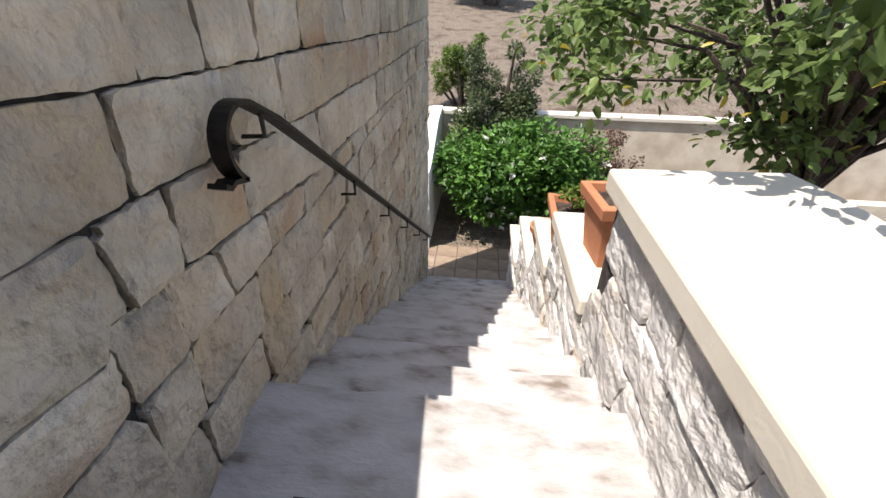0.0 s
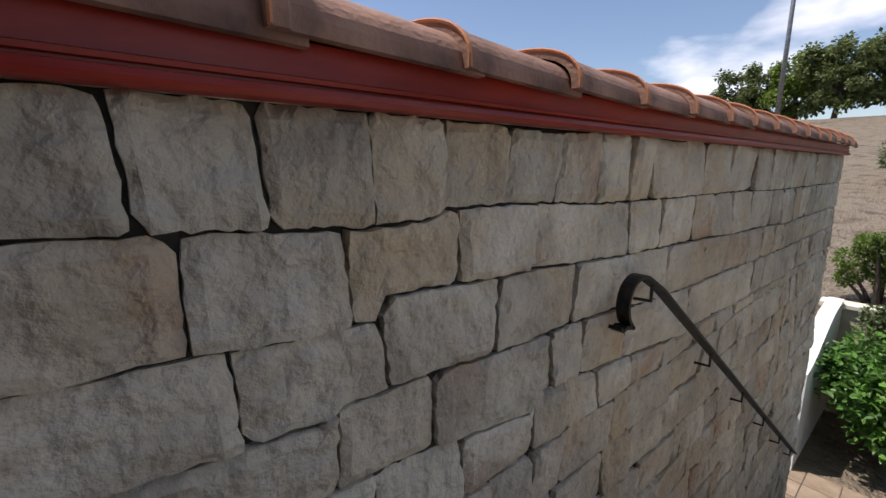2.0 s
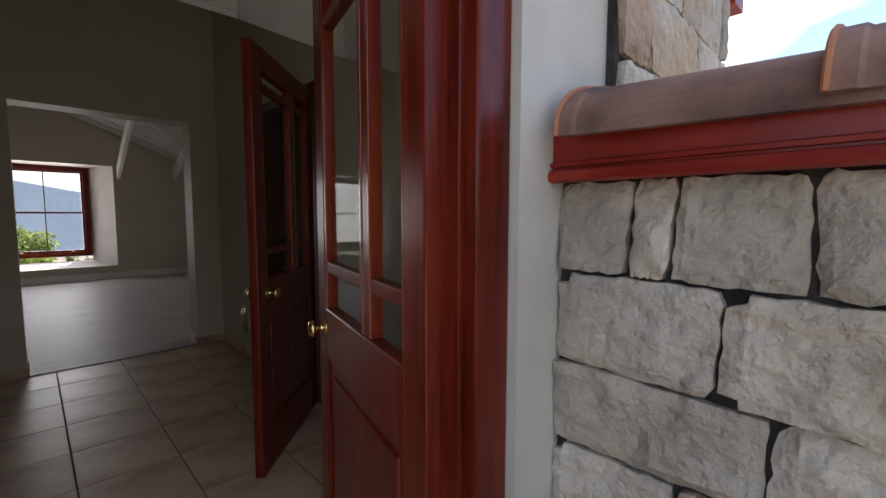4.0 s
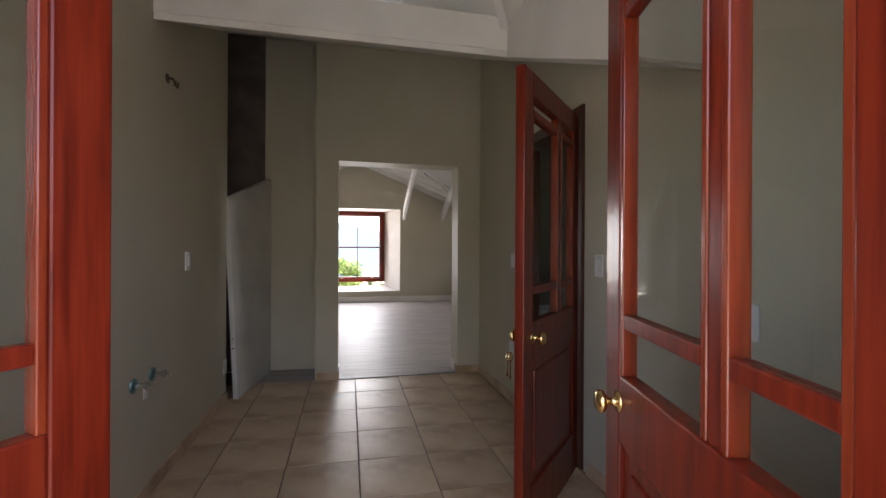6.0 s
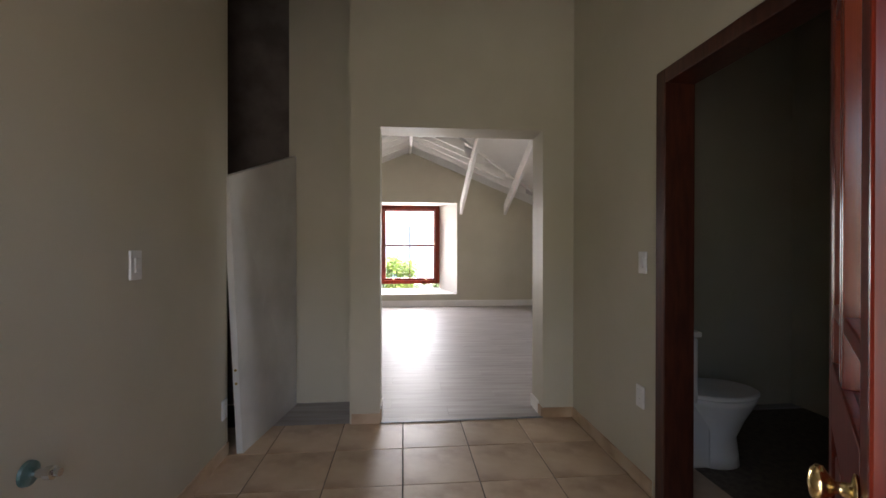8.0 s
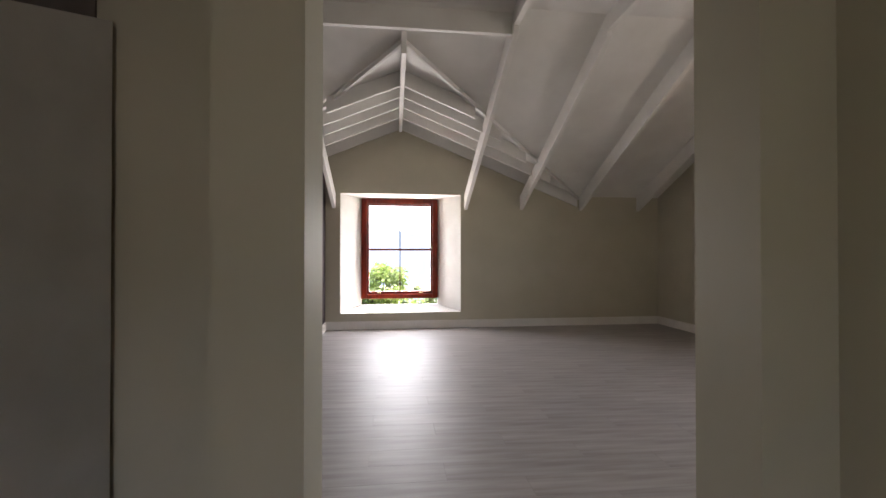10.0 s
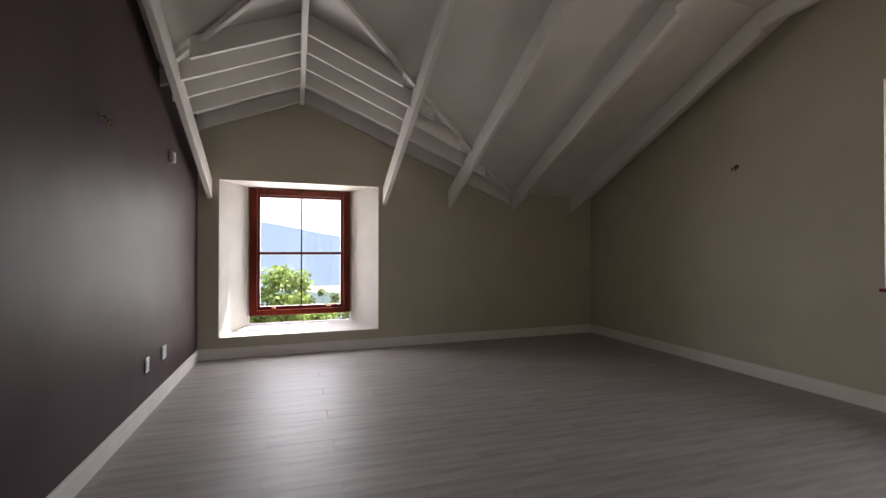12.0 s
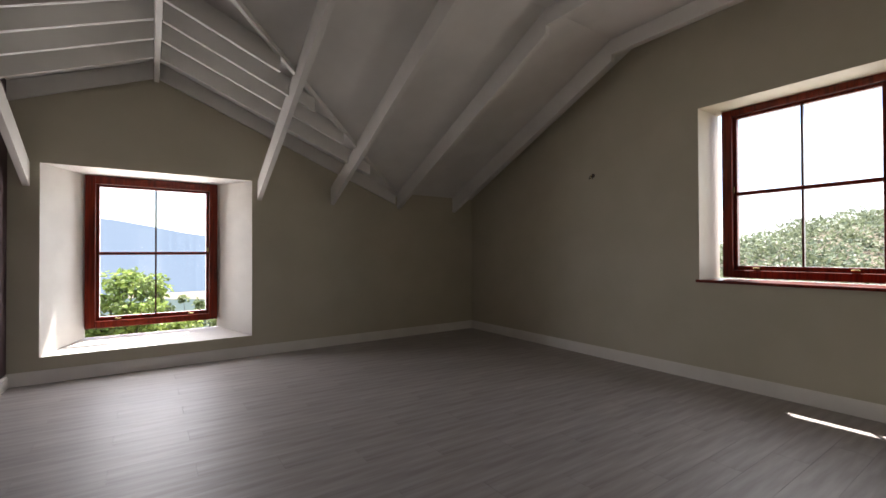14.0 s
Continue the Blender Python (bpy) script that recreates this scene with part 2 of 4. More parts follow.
EARTH = mat("dry_grass_slope", ((0.15, 0.11, 0.075), (0.27, 0.215, 0.155), (0.33, 0.27, 0.20), (0.24, 0.23, 0.12)), 2.6, 0.95, 1.0, 14, detail=14, pos=(0.3, 0.74), dist=0.25)
STEEL = mat("grey_pole_steel", ((0.16, 0.17, 0.18), (0.24, 0.25, 0.26)), 6, 0.5, 0, metal=0.6)

# ---- mesh helpers ----


def boxm(bm, x0, y0, z0, x1, y1, z1):
    xs, ys, zs = sorted((x0, x1)), sorted((y0, y1)), sorted((z0, z1))
    v = [bm.verts.new((x, y, z)) for z in zs for y in ys for x in xs]
    for f in ((0, 2, 3, 1), (4, 5, 7, 6), (0, 1, 5, 4), (2, 6, 7, 3), (0, 4, 6, 2), (1, 3, 7, 5)):
        bm.faces.new([v[i] for i in f])


def prism(bm, poly, axis, a, b):
    """A polygon in the plane across an axis, drawn out from a to b."""
    def at(p, k):
        return {"x": (k, p[0], p[1]), "y": (p[0], k, p[1]), "z": (p[0], p[1], k)}[axis]
    lo, hi = [bm.verts.new(at(p, a)) for p in poly], [bm.verts.new(at(p, b)) for p in poly]
    n = len(poly)
    bm.faces.new(lo[::-1])
    bm.faces.new(hi)
    for i in range(n):
        bm.faces.new((lo[i], lo[(i + 1) % n], hi[(i + 1) % n], hi[i]))


def done(bm, name, material, bevel=0.0, smooth=False):
    bmesh.ops.recalc_face_normals(bm, faces=bm.faces)
    if bevel:
        bmesh.ops.bevel(bm, geom=list(bm.edges), offset=bevel, segments=2, affect="EDGES", profile=0.5)
    me = bpy.data.meshes.new(name)
    bm.to_mesh(me)
    bm.free()
    me.materials.append(material)
    if smooth:
        for p in me.polygons:
            p.use_smooth = True
    return me


def part(name, bm, material, parent, label="", bevel=0.0, smooth=False):
    ob = new(name, done(bm, name, material, bevel, smooth))
    ob.parent = parent
    return tagged(ob, label)


def pbox(name, c, material, parent, label="", bevel=0.0):
    bm = bmesh.new()
    boxm(bm, *c)
    return part(name, bm, material, parent, label, bevel)


def solid(name, material, label, category, *boxes, bevel=0.0, kind="structure"):
    bm = bmesh.new()
    for c in boxes:
        boxm(bm, *c)
    return tagged(new(name, done(bm, name, material, bevel)), label, category, kind=kind)


def empty(name, at, label, category, group="", kind="", rz=0.0):
    ob = new(name)
    ob.matrix_world = pose(*at, 0, 0, rz)
    return tagged(ob, label, category, group, kind)


def lathe(bm, prof, seg=24, m=None):
    """A turned shape: (radius, height) pairs round z."""
    rings = []
    for r, h in prof:
        rings.append([bm.verts.new((r * math.cos(2 * math.pi * k / seg), r * math.sin(2 * math.pi * k / seg), h)) for k in range(seg)])
    for a, b in zip(rings, rings[1:]):
        for k in range(seg):
            bm.faces.new((a[k], a[(k + 1) % seg], b[(k + 1) % seg], b[k]))
    bm.faces.new(rings[0][::-1])
    bm.faces.new(rings[-1])
    if m is not None:
        bmesh.ops.transform(bm, matrix=m, verts=bm.verts)


def tube(bm, pts, radii, seg=8):
    """A tapered round bar along points."""
    pts = [Vector(p) for p in pts]
    rings = []
    for i, p in enumerate(pts):
        d = (pts[min(i + 1, len(pts) - 1)] - pts[max(i - 1, 0)]).normalized()
        u = d.orthogonal().normalized()
        w = d.cross(u)
        r = radii[i] if isinstance(radii, (list, tuple)) else radii
        rings.append([bm.verts.new(p + r * (math.cos(2 * math.pi * k / seg) * u + math.sin(2 * math.pi * k / seg) * w)) for k in range(seg)])
    for a, b in zip(rings, rings[1:]):
        best = min(range(seg), key=lambda s: sum((a[k].co - b[(k + s) % seg].co).length for k in range(seg)))
        for k in range(seg):
            bm.faces.new((a[k], a[(k + 1) % seg], b[(k + 1 + best) % seg], b[(k + best) % seg]))
    bm.faces.new(rings[0][::-1])
    bm.faces.new(rings[-1])


# ---- large structure ----
WX = -0.685          # face of the tall stone wall beside the steps
RX = 0.43            # face of the low rubble wall
LAND_Y, RISE, GO = 1.20, 0.17, 0.288
NSTEP = 15
LOWZ = -2.55
FACADE = -0.68
FWY, RWX, LWX = -10.60, -4.57, 1.05


def terrain(x, y):
    """Height of the land: a bank rising ahead, a valley behind, a hill to one side."""
    z = LOWZ - 0.02
    if y > 8.6:
        z = -0.95 + 0.165 * min(y - 8.6, 34) + 0.02 * max(0, min(y - 42, 60))
        z += 0.10 * noise.noise((x * 0.5, y * 0.5, 3.0)) + 0.35 * noise.noise((x * 0.08, y * 0.08, 1.0))
        z = max(z, -1.0)
    if y < -13:
        z = LOWZ - 0.22 * min(-13 - y, 130)
    if x < -9:
        k = min(1.0, (-9 - x) / 25)
        h = -6 + 15 * (1 - math.exp(-max(0, -x - 34) / 40)) + 2.5 * noise.noise((x * 0.03, y * 0.03, 5.0))
        w = max(0.0, min(1.0, (y + 60) / 35)) * max(0.0, min(1.0, (8 - y) / 12))
        z = z * (1 - k * w) + h * k * w
    return z


def axis_steps(lo, hi):
    out, v = [], 0.0
    while v < hi:
        out.append(v)
        v += 0.5 if v < 24 else (2.5 if v < 90 else 40)
    neg, v = [], 0.0
    while v > lo:
        neg.append(v)
        v -= 0.9 if v > -14 else (3 if v > -120 else 60)
    return sorted(set(neg + out))


gx, gy = axis_steps(-900, 900), axis_steps(-1500, 900) + [8.6, 8.62]
gy = sorted(gy)
gv = [(x, y, terrain(x, y)) for y in gy for x in gx]
nx = len(gx)
gf = [(j * nx + i, j * nx + i + 1, (j + 1) * nx + i + 1, (j + 1) * nx + i) for j in range(len(gy) - 1) for i in range(nx - 1)]
gm = bpy.data.meshes.new("ground")
gm.from_pydata(gv, [], gf)
gm.materials.append(EARTH)
for p in gm.polygons:
    p.use_smooth = True
tagged(new("ground", gm), "dry brown grassy ground sloping up behind the garden", "ground", kind="structure")

# landing and flight of steps
landing = solid("landing", CONCRETE, "worn grey screeded landing at the top of the steps", "landing",
                (WX - 0.02, FACADE, -0.3, RX + 0.05, LAND_Y - 0.28, 0.0), bevel=0.0)
steps = empty("stairs", (0, LAND_Y, 0), "flight of worn grey concrete steps between stone walls", "stairs", kind="structure")
for k in range(NSTEP):
    bm = bmesh.new()
    y0 = LAND_Y + GO * (k - 1)
    boxm(bm, WX - 0.02, y0, LOWZ if k else -0.3, RX + 0.05, y0 + GO, -RISE * k)
    bmesh.ops.subdivide_edges(bm, edges=[e for e in bm.edges if abs(e.verts[0].co.x - e.verts[1].co.x) > 0.5], cuts=14)
    for v in bm.verts:
        if abs(v.co.y - (y0 + GO)) < 1e-4 and v.co.z > -RISE * k - 0.01:
            v.co.z += random.uniform(-0.006, 0.002)
            v.co.y += random.uniform(-0.008, 0.004)
    st = part("step", bm, CONCRETE, None)
    st.parent = steps
    st.matrix_parent_inverse = steps.matrix_world.inverted()

solid("terrace", GROUT, "brown tiled terrace at the foot of the steps", "terrace", (-3.2, 5.2, LOWZ - 0.2, 1.6, 6.35, LOWZ - 0.008))


def stone_piece(bm, at, out, depth, rough, nu=12, nv=9):
    """One dressed stone on a wall face: at(s, t) gives its outline, the face is split in chipped planes."""
    grid = []
    seed = random.uniform(0, 100)
    c0, cu, cv, mid = at(0, 0), at(1, 0), at(0, 1), at(0.5, 0.5)
    lu, lv = max(1e-3, (cu - c0).length), max(1e-3, (cv - c0).length)
    tip, tilt = random.uniform(-1, 1) * rough * 0.5, random.uniform(-1, 1) * rough * 0.5
    chips = [random.uniform(0.0, 0.009) * (4.0 if random.random() < 0.16 else 1.0) for _ in range(4)]
    for j in range(nv):
        row = []
        for i in range(nu):
            s, t = i / (nu - 1), j / (nv - 1)
            p = at(s, t)
            edge = min(s * lu, (1 - s) * lu, t * lv, (1 - t) * lv)
            q = Vector((p.x * 8 + seed, p.y * 8, p.z * 8))
            facet = abs(noise.noise(q * 0.7)) + 0.6 * abs(noise.noise(q * 1.5 + Vector((9, 3, 1))))
            lift = depth * min(1.0, 0.86 + edge * 9) + rough * (facet - 0.35 + 0.28 * noise.noise(q * 3.1)) + tip * (2 * s - 1) + tilt * (2 * t - 1)
            if edge < 1e-4:
                lift = depth * random.uniform(0.55, 0.85) + tip * (2 * s - 1) + tilt * (2 * t - 1)
                w = 0.0032
                p = p + (cu - c0).normalized() * random.uniform(-w, w) + (cv - c0).normalized() * random.uniform(-w, w)
                if i in (0, nu - 1) and j in (0, nv - 1):
                    p = p + (mid - p).normalized() * chips[(i > 0) + 2 * (j > 0)]
            row.append(bm.verts.new(p + out * lift))
        grid.append(row)
    for j in range(nv - 1):
        for i in range(nu - 1):
            bm.faces.new((grid[j][i], grid[j][i + 1], grid[j + 1][i + 1], grid[j + 1][i]))
    rim = [grid[0][i] for i in range(nu)] + [grid[j][-1] for j in range(1, nv)] + [grid[-1][i] for i in range(nu - 2, -1, -1)] + [grid[j][0] for j in range(nv - 2, 0, -1)]
    base = [bm.verts.new(v.co - out * (out.dot(v.co - c0) + 0.03)) for v in rim]
    for k in range(len(rim)):
        q = (k + 1) % len(rim)
        bm.faces.new((rim[k], base[k], base[q], rim[q]))


def laid_stones(parent, material, origin, along, up, out, length, low, high, courses, run, gap, depth, rough, slant, name="stone", beds=None, joints=None, wave=1.0, seed=7):
    """Courses of stones on a wall face; low(u) and high(u) bound it. Each stone is a part of the wall.
    beds: course lines that step or sag, as knots (u, v); joints: known upright joints of a course."""
    rnd = random.Random(seed)
    beds, joints = beds or {}, joints or {}

    def line(k, u):
        ripple = wave * (0.016 * noise.noise((u * 1.7, k * 3.1, 2.0)) + 0.010 * noise.noise((u * 5.0, k * 1.3, 8.0)))
        if k not in beds:
            return courses[k] + ripple
        kn = beds[k]
        v = kn[0][1] if u <= kn[0][0] else kn[-1][1]
        for (u0, v0), (u1, v1) in zip(kn, kn[1:]):
            if u0 <= u <= u1:
                v = v0 + (v1 - v0) * (u - u0) / (u1 - u0)
        return v + ripple * 0.25

    def stone(k, a0, a1, tilt0, tilt1):
        def at(s, t):
            u = (a0 + gap - tilt0 * (1 - 2 * t)) * (1 - s) + (a1 - gap - tilt1 * (1 - 2 * t)) * s
            u = min(max(u, 0.0), length)
            lo_, hi_ = line(k, u) + gap, min(line(k + 1, u) - gap, high(u) - 0.004)
            return origin + along * u + up * (lo_ + (max(hi_, lo_ + 0.004) - lo_) * t)
        bm = bmesh.new()
        stone_piece(bm, at, out, depth * rnd.uniform(0.75, 1.25), rough)
        piece = new(name, done(bm, name, material))
        piece.parent = parent

    for k in range(len(courses) - 1):
        known = list(joints.get(k, ()))
        u = 0.0 if known else rnd.uniform(-0.2, 0)
        tilt0 = 0.0
        while u < length:
            if known:
                nxt = known.pop(0)
            else:
                nxt = u + rnd.uniform(*run) * (0.5 if rnd.random() < 0.14 else 1.0)
            tilt1 = rnd.uniform(-slant, slant)
            a0, a1 = max(0, u), min(length, nxt)
            mid = (a0 + a1) / 2
            if a1 - a0 > 0.05 and line(k + 1, mid) > low(mid) and line(k, mid) < high(mid) - 0.04:
                stone(k, a0, a1, tilt0, tilt1)
            tilt0 = tilt1
            u = nxt


# tall stone wall, with its cap of ridge tiles
WEND = 5.42
stonewall = solid("wall_stone", MORTAR, "tall wall of pale dressed sandstone blocks with dark joints", "stone wall",
                  (WX - 0.32, FACADE - 0.3, LOWZ - 0.3, WX - 0.012, WEND - 0.02, 1.31))
course = [-2.62, -2.42, -2.22, -2.03, -1.83, -1.62, -1.43, -1.23, -1.02, -0.82, -0.62, -0.43, -0.23, -0.03, 0.17, 0.37, 0.555, 0.745, 0.925, 1.115, 1.31]
# bed lines (y, z) and upright joints (y) of the upper courses, counted from the foot of the wall
BEDS = {19: ((-0.6, 1.133), (-0.09, 1.123), (0.28, 1.098), (0.43, 1.105), (0.46, 1.122), (0.86, 1.112), (1.06, 1.097), (2.0, 1.09), (3.6, 1.06)),
        18: ((-0.6, 0.948), (-0.04, 0.932), (0.288, 0.910), (0.302, 0.955), (0.79, 0.935), (1.26, 0.91), (2.0, 0.887), (3.6, 0.828)),
        17: ((-0.6, 0.778), (-0.18, 0.775), (0.175, 0.738), (0.188, 0.758), (0.41, 0.756), (0.64, 0.742), (1.04, 0.730), (1.74, 0.686), (3.6, 0.64)),
        16: ((-0.6, 0.60), (0.17, 0.584), (0.45, 0.559), (0.80, 0.508), (0.815, 0.566), (1.13, 0.527), (1.92, 0.461), (3.6, 0.43))}
JOINTS = {19: (-0.535, -0.462, -0.284, -0.092, 0.087, 0.283, 0.462, 0.663, 0.862, 1.065, 1.269, 1.441, 1.742, 1.927, 2.257, 2.674, 3.0, 3.307),
          18: (-0.388, -0.039, 0.223, 0.504, 0.775, 1.08, 1.283, 1.555, 1.865, 2.10, 2.351, 2.70, 3.086),
          17: (-0.318, 0.018, 0.297, 0.633, 0.985, 1.329, 1.636, 2.024, 2.36, 2.708),
          16: (-0.438, -0.188, 0.185, 0.428, 0.866, 1.05, 1.321, 1.551, 1.898),
          15: (-0.32, 0.02, 0.27, 0.518, 0.805, 0.967, 1.15, 1.398),
          14: (-0.3, 0.1, 0.36, 0.633, 0.80, 0.965, 1.27, 1.40)}
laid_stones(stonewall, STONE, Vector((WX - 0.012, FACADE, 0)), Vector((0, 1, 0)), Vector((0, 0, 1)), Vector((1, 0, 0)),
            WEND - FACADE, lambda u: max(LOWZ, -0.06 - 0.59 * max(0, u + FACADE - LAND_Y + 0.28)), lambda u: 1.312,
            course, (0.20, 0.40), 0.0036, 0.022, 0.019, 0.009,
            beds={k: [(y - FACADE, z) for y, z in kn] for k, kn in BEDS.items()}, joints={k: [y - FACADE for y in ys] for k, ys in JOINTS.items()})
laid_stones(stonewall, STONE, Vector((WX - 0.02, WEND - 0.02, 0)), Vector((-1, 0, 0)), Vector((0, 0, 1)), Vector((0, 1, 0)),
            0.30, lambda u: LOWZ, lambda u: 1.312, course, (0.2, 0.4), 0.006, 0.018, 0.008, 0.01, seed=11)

fascia = empty("fascia_board", (WX, FACADE, 1.31), "glossy red painted moulded fascia board under the ridge tiles", "fascia")
for nm, prof in (("board", ((0.0, 0.0), (0.030, 0.0), (0.030, 0.088), (0.0, 0.088))),
                 ("lower_bead", ((0.031, -0.004), (0.045, 0.0), (0.049, 0.009), (0.044, 0.019), (0.031, 0.022))),
                 ("upper_bead", ((0.031, 0.026), (0.039, 0.027), (0.040, 0.034), (0.031, 0.037)))):
    bm = bmesh.new()
    prism(bm, prof, "y", 0, WEND - FACADE + 0.02)
    part(nm, bm, REDFASCIA, fascia)
solid("wall_cap", PLASTER, "plain bed under the ridge tiles", "wall", (WX - 0.34, FACADE, 1.31, WX - 0.002, WEND, 1.392))


def ridge_tile():
    """A half-round clay tile, wider at the lip end, with a rolled rim."""
    root = empty("ridge_tile", (0, 0, 0), "weathered terracotta half-round ridge tile with a mossy face", "roof tile", "tiles along the wall top")
    bm = bmesh.new()
    seg, L = 26, 0.43
    secs = [(0.0, 1.0), (0.028, 1.0), (0.034, 0.965), (L, 0.90)]
    outer, inner = [], []
    for y, s in secs:
        outer.append([bm.verts.new((0.215 * s * math.cos(math.pi * k / seg), y, 0.118 * s * max(0, math.sin(math.pi * k / seg)) ** 0.75)) for k in range(seg + 1)])
        inner.append([bm.verts.new((0.193 * s * math.cos(math.pi * k / seg), y, 0.098 * s * max(0, math.sin(math.pi * k / seg)) ** 0.75)) for k in range(seg + 1)])
    for grid, flip in ((outer, False), (inner, True)):
        for a, b in zip(grid, grid[1:]):
            for k in range(seg):
                f = (a[k], a[k + 1], b[k + 1], b[k])
                bm.faces.new(f[::-1] if flip else f)
    for o, i in ((outer[0], inner[0]), (outer[-1], inner[-1])):
        for k in range(seg):
            bm.faces.new((o[k], o[k + 1], i[k + 1], i[k]))
    for k in (0, seg):
        for j in range(len(secs) - 1):
            bm.faces.new((outer[j][k], outer[j + 1][k], inner[j + 1][k], inner[j][k]))
    part("shell", bm, TERRACOTTA, root, smooth=False)
    bm = bmesh.new()
    tube(bm, [(0.218 * math.cos(math.pi * k / seg), 0.0, 0.119 * max(0, math.sin(math.pi * k / seg)) ** 0.75) for k in range(seg + 1)], 0.0045, 6)
    part("lip", bm, POT, root, "orange rolled clay lip")
    return root


rt = ridge_tile()
rt.matrix_world = pose(WX - 0.135, -0.645, 1.388, -1.2, 0, 0.4)
yy = -0.277
k = 0
while yy < WEND - 0.2:
    k += 1
    copy_thing(rt, pose(WX - 0.135 + random.uniform(-0.006, 0.006), yy, 1.396 + random.uniform(-0.003, 0.004), -1.3, random.uniform(-1.5, 1.5), random.uniform(-1.2, 1.2)))
    yy += 0.368 + random.uniform(-0.006, 0.006)

# handrail
rail = empty("handrail", (WX + 0.07, 1.2, 0.8), "black wrought-iron handrail with a scrolled end on wall brackets", "handrail")
bm = bmesh.new()
SL = (-1.60 - 0.80) / (4.98 - 1.38)
def flat_bar(bm, pts, half_w, half_t):
    """A flat bar along points that lie in a plane across x."""
    rings = []
    for i, p in enumerate(pts):
        a, b = Vector(pts[max(i - 1, 0)]), Vector(pts[min(i + 1, len(pts) - 1)])
        d = (b - a).normalized()
        nrm = d.cross(Vector((1, 0, 0))).normalized()
        p = Vector(p)
        rings.append([bm.verts.new(p + Vector((sx * half_w, 0, 0)) + nrm * (st * half_t)) for sx, st in ((-1, -1), (1, -1), (1, 1), (-1, 1))])
    for a, b in zip(rings, rings[1:]):
        for q in range(4):
            bm.faces.new((a[q], a[(q + 1) % 4], b[(q + 1) % 4], b[q]))
    bm.faces.new(rings[0][::-1])
    bm.faces.new(rings[-1])
pts = [(0, 5.0, 0.80 + SL * (5.0 - 1.38)), (0, 1.42, 0.775)]
for a in range(0, 201, 12):
    r = radians(a)
    pts.append((0, 1.245 + 0.10 * math.cos(r + 0.9) * (1 - a / 900), 0.765 + 0.088 * math.sin(r + 0.9)))
pts += [(0, 1.155, 0.70), (0, 1.135, 0.694), (0, 1.115, 0.706)]
flat_bar(bm, [(x, y - 1.2, z - 0.8) for x, y, z in pts], 0.022, 0.006)
part("bar", bm, IRON, rail)
for yb in (1.36, 2.08, 2.75, 3.42, 4.12, 4.75):
    zb = 0.80 + SL * (yb - 1.38)
    bm = bmesh.new()
    tube(bm, [(0, yb - 1.2, zb - 0.80), (0, yb - 1.2, zb - 0.87), (-0.075, yb - 1.2, zb - 0.875)], 0.007, 6)
    part("bracket", bm, IRON, rail)

# ---- low rubble wall with stepped coping, to the right of the steps ----
PIERS = [(FACADE, 1.76, 0.555), (1.76, 2.62, -0.03), (2.62, 3.30, -0.42), (3.30, 4.25, -0.88), (4.25, 5.15, -1.45)]
rub = solid("wall_rubble", MORTAR, "low stepped wall of sunlit rubble stone", "stone wall",
            *[(RX + 0.02, a, LOWZ - 0.2, RX + (0.60 if i == 0 else 0.42), b, top - 0.085) for i, (a, b, top) in enumerate(PIERS)])
def rub_top(u):
    y = FACADE + u
    for a, b, top in PIERS:
        if y <= b:
            return top - 0.083
    return PIERS[-1][2] - 0.083
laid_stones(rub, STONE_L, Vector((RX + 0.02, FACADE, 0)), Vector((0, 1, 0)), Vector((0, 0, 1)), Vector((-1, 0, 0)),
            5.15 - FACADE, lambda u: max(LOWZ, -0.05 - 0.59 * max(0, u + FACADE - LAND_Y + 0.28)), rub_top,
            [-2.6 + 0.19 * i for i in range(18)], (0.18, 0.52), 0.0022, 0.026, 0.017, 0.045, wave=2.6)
for i, (a, b, top) in enumerate(PIERS):
    bm = bmesh.new()
    x1 = RX + (0.64 if i == 0 else 0.44)
    if i == 0:
        prism(bm, [(RX - 0.035, a), (RX - 0.035, b + 0.02), (x1 - 0.05, b + 0.06), (x1 - 0.01, b - 0.15), (x1, b - 0.6), (x1, a)], "z", top - 0.085, top)
    else:
        boxm(bm, RX - 0.03, a + 0.022, top - 0.085, x1, b + 0.018, top)
    cp = new("coping_slab", done(bm, "coping_slab", COPING, 0.012))
    tagged(cp, "cream painted coping slab on the rubble wall", "coping", "coping slabs")


def square_pot(at, size, h, rz, label):
    """A tapered square clay pot with a moulded rim, filled with soil."""
    root = empty("flower_pot", at, label, "flower pot", "pots on the stepped wall", rz=rz)
    bm = bmesh.new()
    s0, s1 = size * 0.36, size * 0.46
    prof = [(s0, 0.0), (s1, h * 0.80), (s1 + 0.022, h * 0.82), (s1 + 0.026, h * 0.98), (s1 + 0.018, h), (s1 - 0.012, h), (s1 - 0.02, h * 0.84)]
    rings = [[bm.verts.new((sx * r, sy * r, z)) for sx, sy in ((-1, -1), (1, -1), (1, 1), (-1, 1))] for r, z in prof]
    for a, b in zip(rings, rings[1:]):
        for q in range(4):
            bm.faces.new((a[q], a[(q + 1) % 4], b[(q + 1) % 4], b[q]))
    bm.faces.new(rings[0][::-1])
    part("body", bm, POT, root, bevel=0.003)
    bm = bmesh.new()
    bmesh.ops.create_grid(bm, x_segments=8, y_segments=8, size=s1 - 0.015)
    for v in bm.verts:
        v.co.z = h * 0.86 + random.uniform(-0.012, 0.012)
    part("soil", bm, SOIL, root, "dark dry potting soil")
    return root


square_pot((RX + 0.19, 2.16, -0.03), 0.30, 0.33, 6, "square terracotta pot of bare soil on the wall step")
